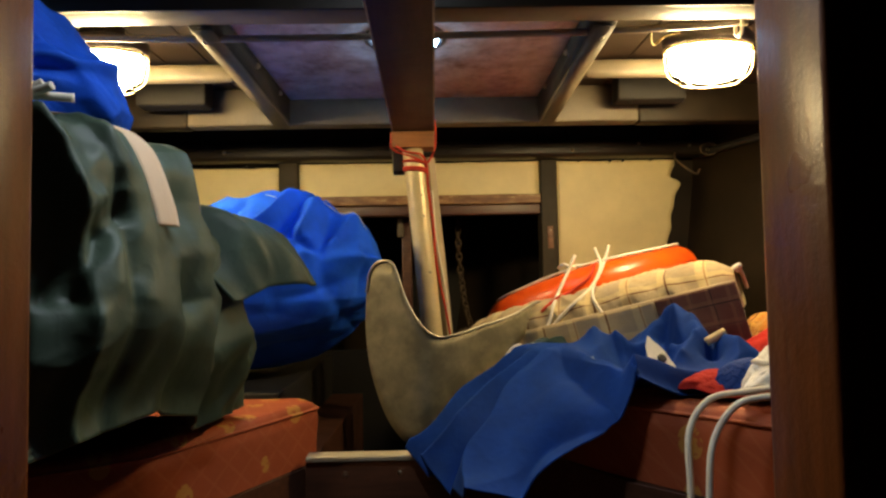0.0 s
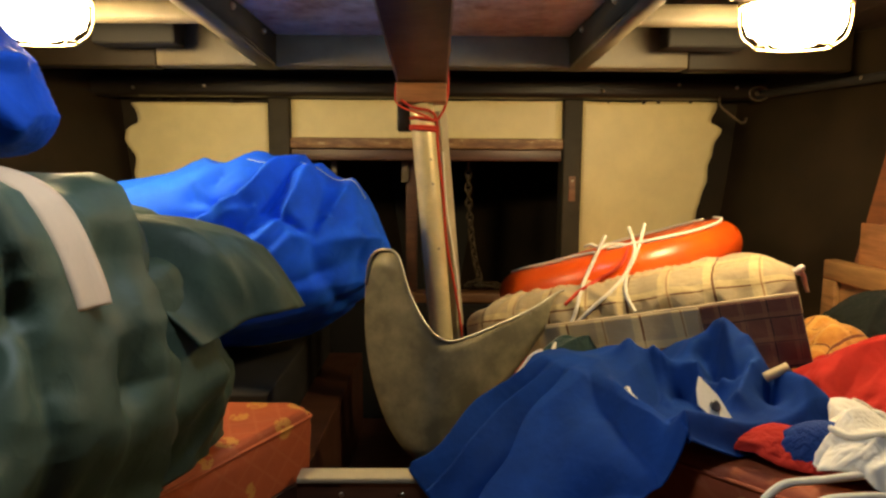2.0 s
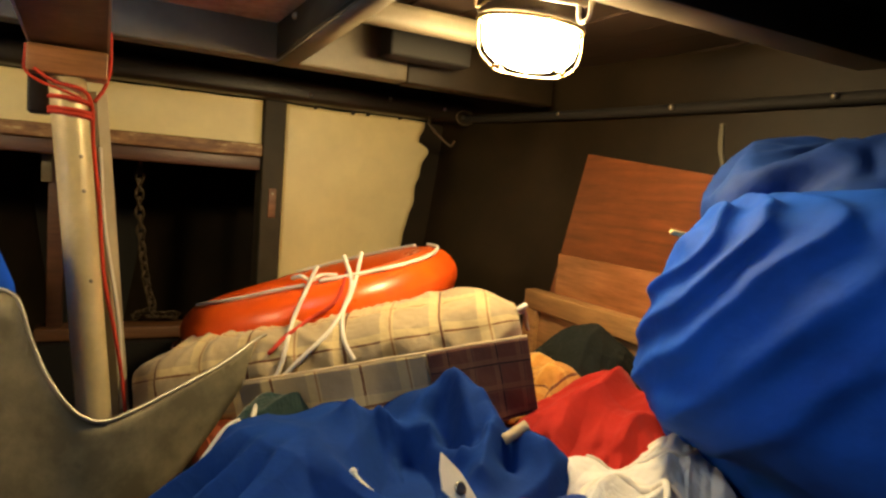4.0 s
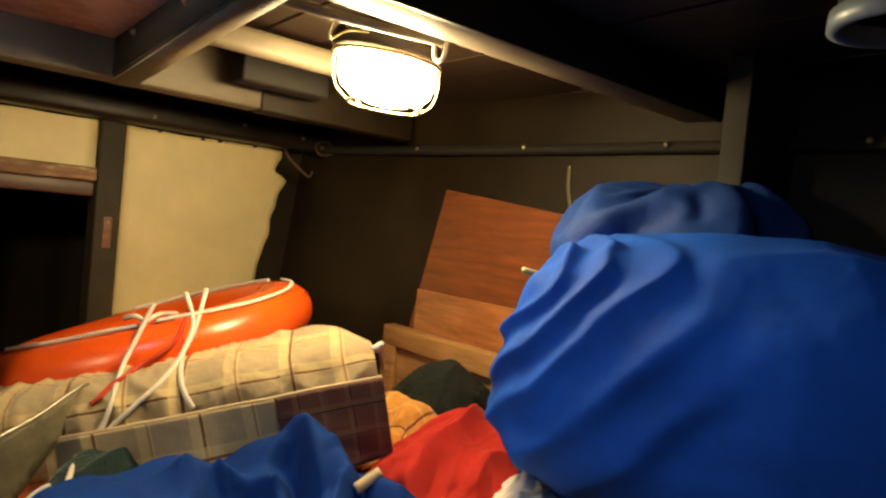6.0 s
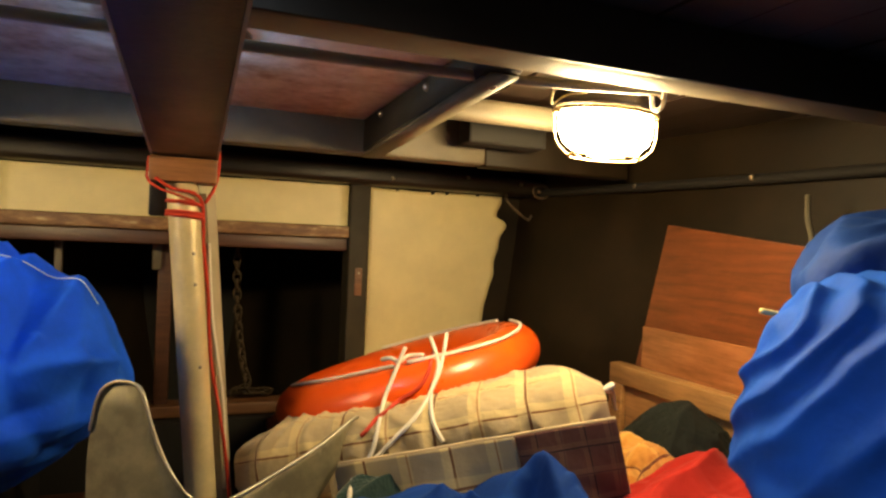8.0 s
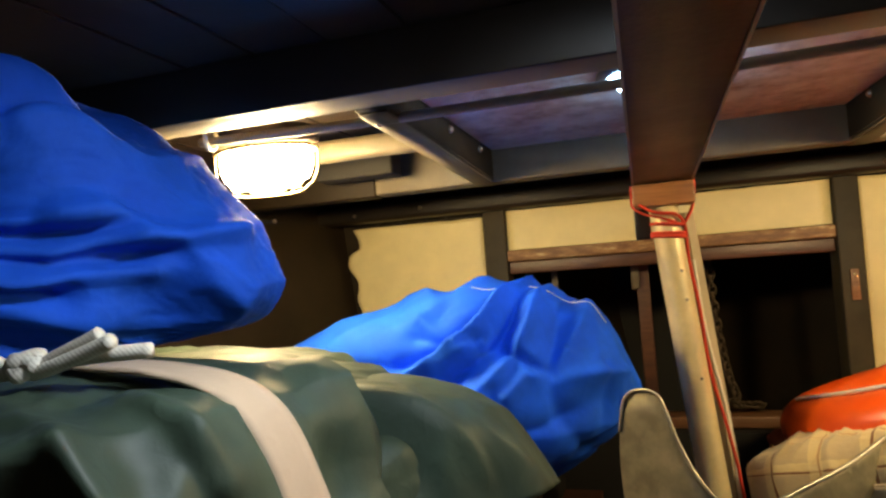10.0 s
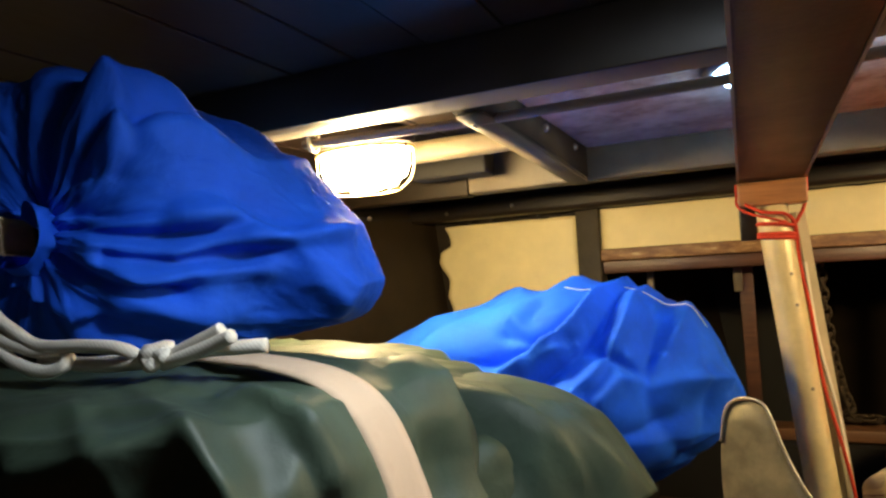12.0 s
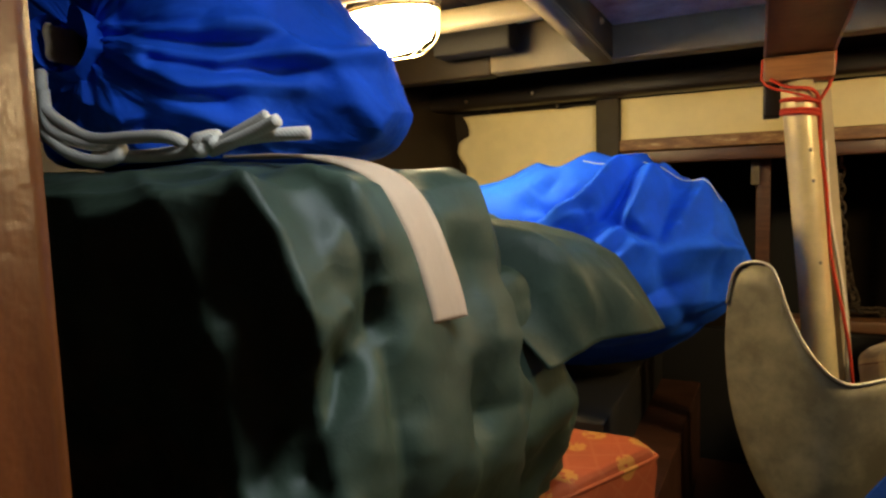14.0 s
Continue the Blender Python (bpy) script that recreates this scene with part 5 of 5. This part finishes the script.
short_cord = lay(canvas, curve([(0.376, 1.350, 0.58), (0.380, 1.315, 0.57), (0.395, 1.290, 0.56), (0.402, 1.265, 0.55), (0.412, 1.245, 0.54)], 12), (0, 0, -1), 0.004)
part("cord", tube(short_cord, 0.0034, 30, 6), M["rope"], cover, "short white cord")
b = bmesh.new()
bmesh.ops.create_uvsphere(b, u_segments=12, v_segments=8, radius=0.0065, matrix=Matrix.Translation(short_cord[0]))
part("cord_knot", b, M["rope"], cover)

part("hem", tube([on_cover(0.27 + 0.02 * k, 0.0, 0.001) for k in range(7)], 0.0035, 40, 6), M["white_cloth"], cover, "white hem along the edge")

# sewn corner patch with eyelet
C = Vector((0.478, 1.235, 0.534))
e1, e2 = Vector((0.9, 0.1, -0.25)).normalized(), Vector((-0.25, 0.55, 0.8)).normalized()
bm = bmesh.new()
vs = [bm.verts.new(C + e1 * a + e2 * c) for a, c in ((-0.030, -0.008), (-0.006, -0.036), (0.024, -0.020), (0.016, 0.018), (-0.004, 0.046), (-0.020, 0.02))]
bm.faces.new(vs)
thicken(part("patch", bm, M["white_cloth"], cover, "white corner patch", smooth=False), 0.003)
nrm = e1.cross(e2).normalized()
if nrm.y > 0:
    nrm = -nrm
ey = part("eyelet", turned([(0.005, 0.0), (0.009, 0.0), (0.009, 0.003), (0.005, 0.003)], 20), M["can"], cover)
ey.matrix_world = Matrix.Translation(C + nrm * 0.003 + e2 * -0.004) @ nrm.to_track_quat("Z", "Y").to_matrix().to_4x4()
part("toggle", tube(lay(canvas, [(0.600, 1.312, 0.585), (0.636, 1.306, 0.585)], (0, 0, -1), 0.007), 0.0085, 8, 10), M["cream_cloth"], thing("toggle", (0.6, 1.3, 0.58), "small cream toggle resting on the blue cover", "toggle"))

# lifebuoy
BC = Vector((0.548, 2.06, 0.630))
bx = Vector((0.95, -0.09, 0.28)).normalized()
by = Vector((0.05, 0.99, -0.15))
by = (by - bx * by.dot(bx)).normalized()
bz = bx.cross(by)


def ring_point(a, b, R=0.272, r=0.066, sq=0.95):
    c = bx * math.cos(a) + by * math.sin(a)
    return BC + c * (R + r * math.cos(b)) + bz * (r * sq * math.sin(b))


buoy = thing("lifebuoy", (0.56, 2.06, 0.6), "orange plastic lifebuoy with white grab line on the plaid cushion", "lifebuoy")
buoy_ring = part("ring", sheet(lambda u, v: ring_point(2 * math.pi * u, 2 * math.pi * v), 120, 41, True), M["orange"], buoy)
for a0 in (0.2, 1.7, 3.2, 4.75):
    part("band", sheet(lambda u, v: ring_point(a0 + 0.16 * (u - 0.5), 2 * math.pi * v, r=0.0683), 8, 33), M["orange"], buoy, "moulded orange strap")
for a0, a1, sag in ((3.25, 4.45, 0.35), (4.55, 6.15, -0.45), (6.48, 7.9, 0.0)):
    line = [ring_point(a0 + t * (a1 - a0), 1.35 + sag * math.sin(math.pi * t), r=0.0715) for t in (0.0, 0.2, 0.4, 0.6, 0.8, 1.0)]
    part("grab_line", tube(line, 0.0046, 50, 8), M["rope"], buoy)
k0 = ring_point(4.50, 1.45, r=0.076)
part("lashing", tube([k0 + Vector((-0.03, 0.03, 0.0)), k0 + Vector((-0.02, 0.0, 0.008)), k0, k0 + Vector((0.03, 0.03, 0.006)), k0 + Vector((0.07, 0.05, 0.004))], 0.0048, 30, 8), M["rope"], buoy)
rope = thing("lashing_rope", (0.45, 1.8, 0.6), "white rope tied to the lifebuoy and hanging over the cushion", "rope")
def tree_of(ob, m=None):
    return BVHTree.FromPolygons([(m @ v.co if m else v.co)[:] for v in ob.data.vertices], [p.vertices[:] for p in ob.data.polygons])


LIES_ON = [tree_of(buoy_ring), tree_of(body, rot)]


def laid(points, n=16, lift=0.005):
    """Points along a smooth line, brought forward until they lie on the buoy or the cushion."""
    d = Vector((0.22, 0.97, -0.10)).normalized()
    out = []
    for q in curve(points, n):
        near = [h[0] for h in (tree.ray_cast(q - d * 0.4, d, 0.55) for tree in LIES_ON) if h[0]]
        hit = min(near, key=lambda h: (h - q + d * 0.4).length) if near else q
        out.append(hit - d * lift if (hit - q).length < 0.16 else q)
    return [out[0]] + [(a + b * 2 + c) / 4 - d * 0.001 for a, b, c in zip(out, out[1:], out[2:])] + [out[-1]]


for pts in (
    [(0.446, 1.800, 0.748), (0.417, 1.785, 0.691), (0.373, 1.72, 0.630), (0.345, 1.66, 0.574), (0.307, 1.60, 0.546), (0.276, 1.55, 0.525)],
    [(0.545, 1.815, 0.775), (0.519, 1.780, 0.718), (0.474, 1.74, 0.657), (0.395, 1.67, 0.606), (0.338, 1.62, 0.562), (0.283, 1.56, 0.521)],
    [(0.505, 1.812, 0.768), (0.512, 1.780, 0.718), (0.480, 1.735, 0.665), (0.463, 1.68, 0.630), (0.469, 1.62, 0.600)],
):
    part("strand", tube(laid(pts), 0.0045, 60, 8), M["rope"], rope)
part("strand", tube(laid([(0.508, 1.80, 0.735), (0.476, 1.782, 0.679), (0.415, 1.745, 0.648), (0.365, 1.70, 0.630), (0.33, 1.69, 0.60)]), 0.004, 40, 8), M["red_rope"], rope, "orange-red line")

fall = thing("white_rope", (0.55, 1.05, 0.48), "white rope coiled on the cushion and hanging over its edge", "rope")
part("strand", tube([(0.74, 1.08, 0.50), (0.64, 1.06, 0.505), (0.55, 1.05, 0.50), (0.492, 1.055, 0.487), (0.455, 1.045, 0.44), (0.448, 1.03, 0.36), (0.445, 1.02, 0.25)], 0.0055, 60, 8), M["rope"], fall)
part("strand", tube([(0.74, 1.02, 0.497), (0.66, 1.00, 0.50), (0.57, 1.005, 0.50), (0.515, 1.01, 0.486), (0.475, 1.005, 0.43), (0.462, 0.995, 0.34), (0.455, 0.99, 0.24)], 0.0055, 60, 8), M["rope"], fall)
part("coil", tube(lay(bundle.children[0], [(0.66 + 0.055 * math.cos(a), 1.12 + 0.05 * math.sin(a), 0.54) for a in (2 * math.pi * i / 14 for i in range(15))], (0, 0, -1), 0.004), 0.0055, 50, 8), M["rope"], fall)
string = thing("drawstring", (0.82, 1.22, 0.54), "white drawstring lying in loops on the shorts", "cord")
part("cord", tube(lay(shorts.children[0], curve([(0.72, 1.26, 0.53), (0.77, 1.25, 0.53), (0.82, 1.22, 0.53), (0.86, 1.24, 0.53), (0.84, 1.27, 0.53), (0.79, 1.25, 0.53), (0.78, 1.20, 0.53), (0.83, 1.17, 0.53), (0.88, 1.19, 0.53)], 40), (0, 0, -1), 0.003), 0.0042, 60, 8), M["rope"], string)


# the big blue bag beside the doorway
STARBOARD_RIDGES = [(-0.060, 0.018, 0.018), (-0.100, 0.016, 0.026), (-0.133, 0.014, 0.024), (-0.165, 0.014, 0.026), (-0.200, 0.016, 0.022), (-0.245, 0.020, 0.020), (-0.300, 0.026, 0.014)]


def push_star(p, n):
    """Long slanting folds that rise from the bag's lower corner and die away on its flat side."""
    across = 0.776 * p.x - 0.63 * p.y
    over = 0.58 * (p.z - 0.55) - 0.81 * (across + 0.50) + 0.042 * lumps(p, 4.5, 4) + 0.008 * lumps(p, 14.0, 9)
    fade = smooth01(0.16, -0.06, across + 0.10 * lumps(p, 6.0, 3)) * smooth01(0.35, -0.1, 0.63 * n.x + 0.776 * n.y)
    out = (ridges(over, STARBOARD_RIDGES, 1.4) - 0.012) * fade * (0.55 + 1.6 * abs(lumps(p, 4.5, 21))) + 0.008 * facets(p, 6.0, 2)
    out += 0.010 * crease(p, (0.6, -0.5, 0.45), 7.0, 4.0, 6.0) * (1 - fade) + 0.02 * lumps(p, 3.0, 2)
    out += 0.018 * smooth01(0.6, 0.95, n.z)
    return out - 0.07 * smooth01(0.68, 0.5, p.z) * smooth01(0.95, 0.75, p.x)


def push_neck(p, n):
    return 0.02 * lumps(p, 5.0, 2) + 0.024 * crease(p, (0.6, -0.3, 0.9), 8, 4, 3) + 0.003 * crease(p, (0.7, -0.4, 0.6), 28, 3, 6)


sb = thing("sail_bag", (1.0, 0.95, 0.47), "large blue canvas sail bag standing beside the doorway", "sail bag", "sail bags")
sack("sack", (1.065, 1.02, 0.70), (0, 0, 26), (0.295, 0.34, 0.25), 0.66, push_star, 0.47, M["blue_deep"], sb, 360, 240, "", dict(more_u=0.01, more_v=0.01, hold=0.04, bend=3, seed=11, floor_z=0.47, cells=4))
# same bag in navy: the dimness of the neck is put into its colour
sack("neck_fold", (1.155, 1.16, 0.86), (0, 0, 10), (0.215, 0.20, 0.19), 0.9, push_neck, 0.5, M["blue_dark"], sb, 140, 100, "folded neck of the bag, shade put into its colour", dict(more_u=0.14, more_v=0.04, hold=0.025, bend=3, seed=12, cells=3))
part("tie_cord", tube([(0.945, 1.29, 0.885), (0.96, 1.30, 0.87), (0.975, 1.29, 0.855), (0.96, 1.285, 0.835)], 0.005, 20, 6), M["yellow_rope"], sb)
part("tie_cord", tube([(0.90, 1.31, 0.88), (0.935, 1.30, 0.875), (0.975, 1.285, 0.88)], 0.005, 20, 6), M["yellow_rope"], sb)

hook = thing("hull_hook", (1.0, 2.34, 1.05), "worn metal hook hanging below the forward beam", "hook")
part("hook", tube([(0.955, 2.375, 1.142), (0.945, 2.345, 1.115), (0.984, 2.34, 1.08), (1.019, 2.34, 1.059), (1.03, 2.34, 1.075)], 0.004, 24, 8), M["iron"], hook)
part("ring", tube([(1.08 + 0.03 * math.cos(a), 2.37, 1.155 + 0.022 * math.sin(a)) for a in (2 * math.pi * i / 14 for i in range(15))], 0.004, 40, 8), M["iron"], hook)

# boards and drawer front against the starboard side
case = thing("wooden_drawer", (1.13, 1.75, 0.47), "light brown wooden drawer front standing against the hull", "drawer")
part("front", block(1.115, 1.135, 1.36, 1.985, 0.47, 0.668, 0.004), M["oak"], case)
part("top_rail", block(1.098, 1.1145, 1.36, 1.985, 0.615, 0.667, 0.004), M["oak"], case)
part("stile", block(1.098, 1.1145, 1.93, 1.985, 0.471, 0.6145, 0.003), M["oak"], case)
panel = thing("glossy_board", (1.16, 1.75, 0.47), "glossy varnished board behind the drawer front", "board")
part("board", block(1.138, 1.15, 1.34, 1.905, 0.47, 0.775, 0.003), M["gloss_wood"], panel)
rb = thing("red_brown_board", (1.18, 1.7, 0.47), "large red-brown board leaning on the hull side", "board")
bm = bmesh.new()
o = [(1.155, 2.0, 0.475), (1.155, 1.0, 0.475), (1.20, 1.0, 0.935), (1.20, 1.895, 1.045)]
vs = [bm.verts.new(q) for q in o] + [bm.verts.new((q[0] + 0.014, q[1], q[2])) for q in o]
for q in ((0, 1, 2, 3), (7, 6, 5, 4), (0, 4, 5, 1), (1, 5, 6, 2), (2, 6, 7, 3), (3, 7, 4, 0)):
    bm.faces.new([vs[i] for i in q])
part("board", bm, M["board"], rb, smooth=False)
hr = thing("hanging_rope", (1.18, 1.45, 1.0), "short grey knotted rope hanging from the beam shelf", "rope")
part("strand", tube([(1.19, 1.47, 1.10), (1.183, 1.462, 1.05), (1.188, 1.455, 1.01), (1.182, 1.46, 0.975)], 0.006, 24, 6), M["grey_rope"], hr)
for k in range(9):
    s, y = 1 if k % 2 == 0 else -1, 0.95 + 0.18 * k
    b = bmesh.new()
    bmesh.ops.create_uvsphere(b, u_segments=10, v_segments=6, radius=0.007, matrix=Matrix.Translation((s * (hull_x(y, 1.15) - 0.038), y, 1.158)))
    tagged(put("bolt", b, M["screw"]), "worn bolt head in the beam shelf", "bolt", "shelf bolts")
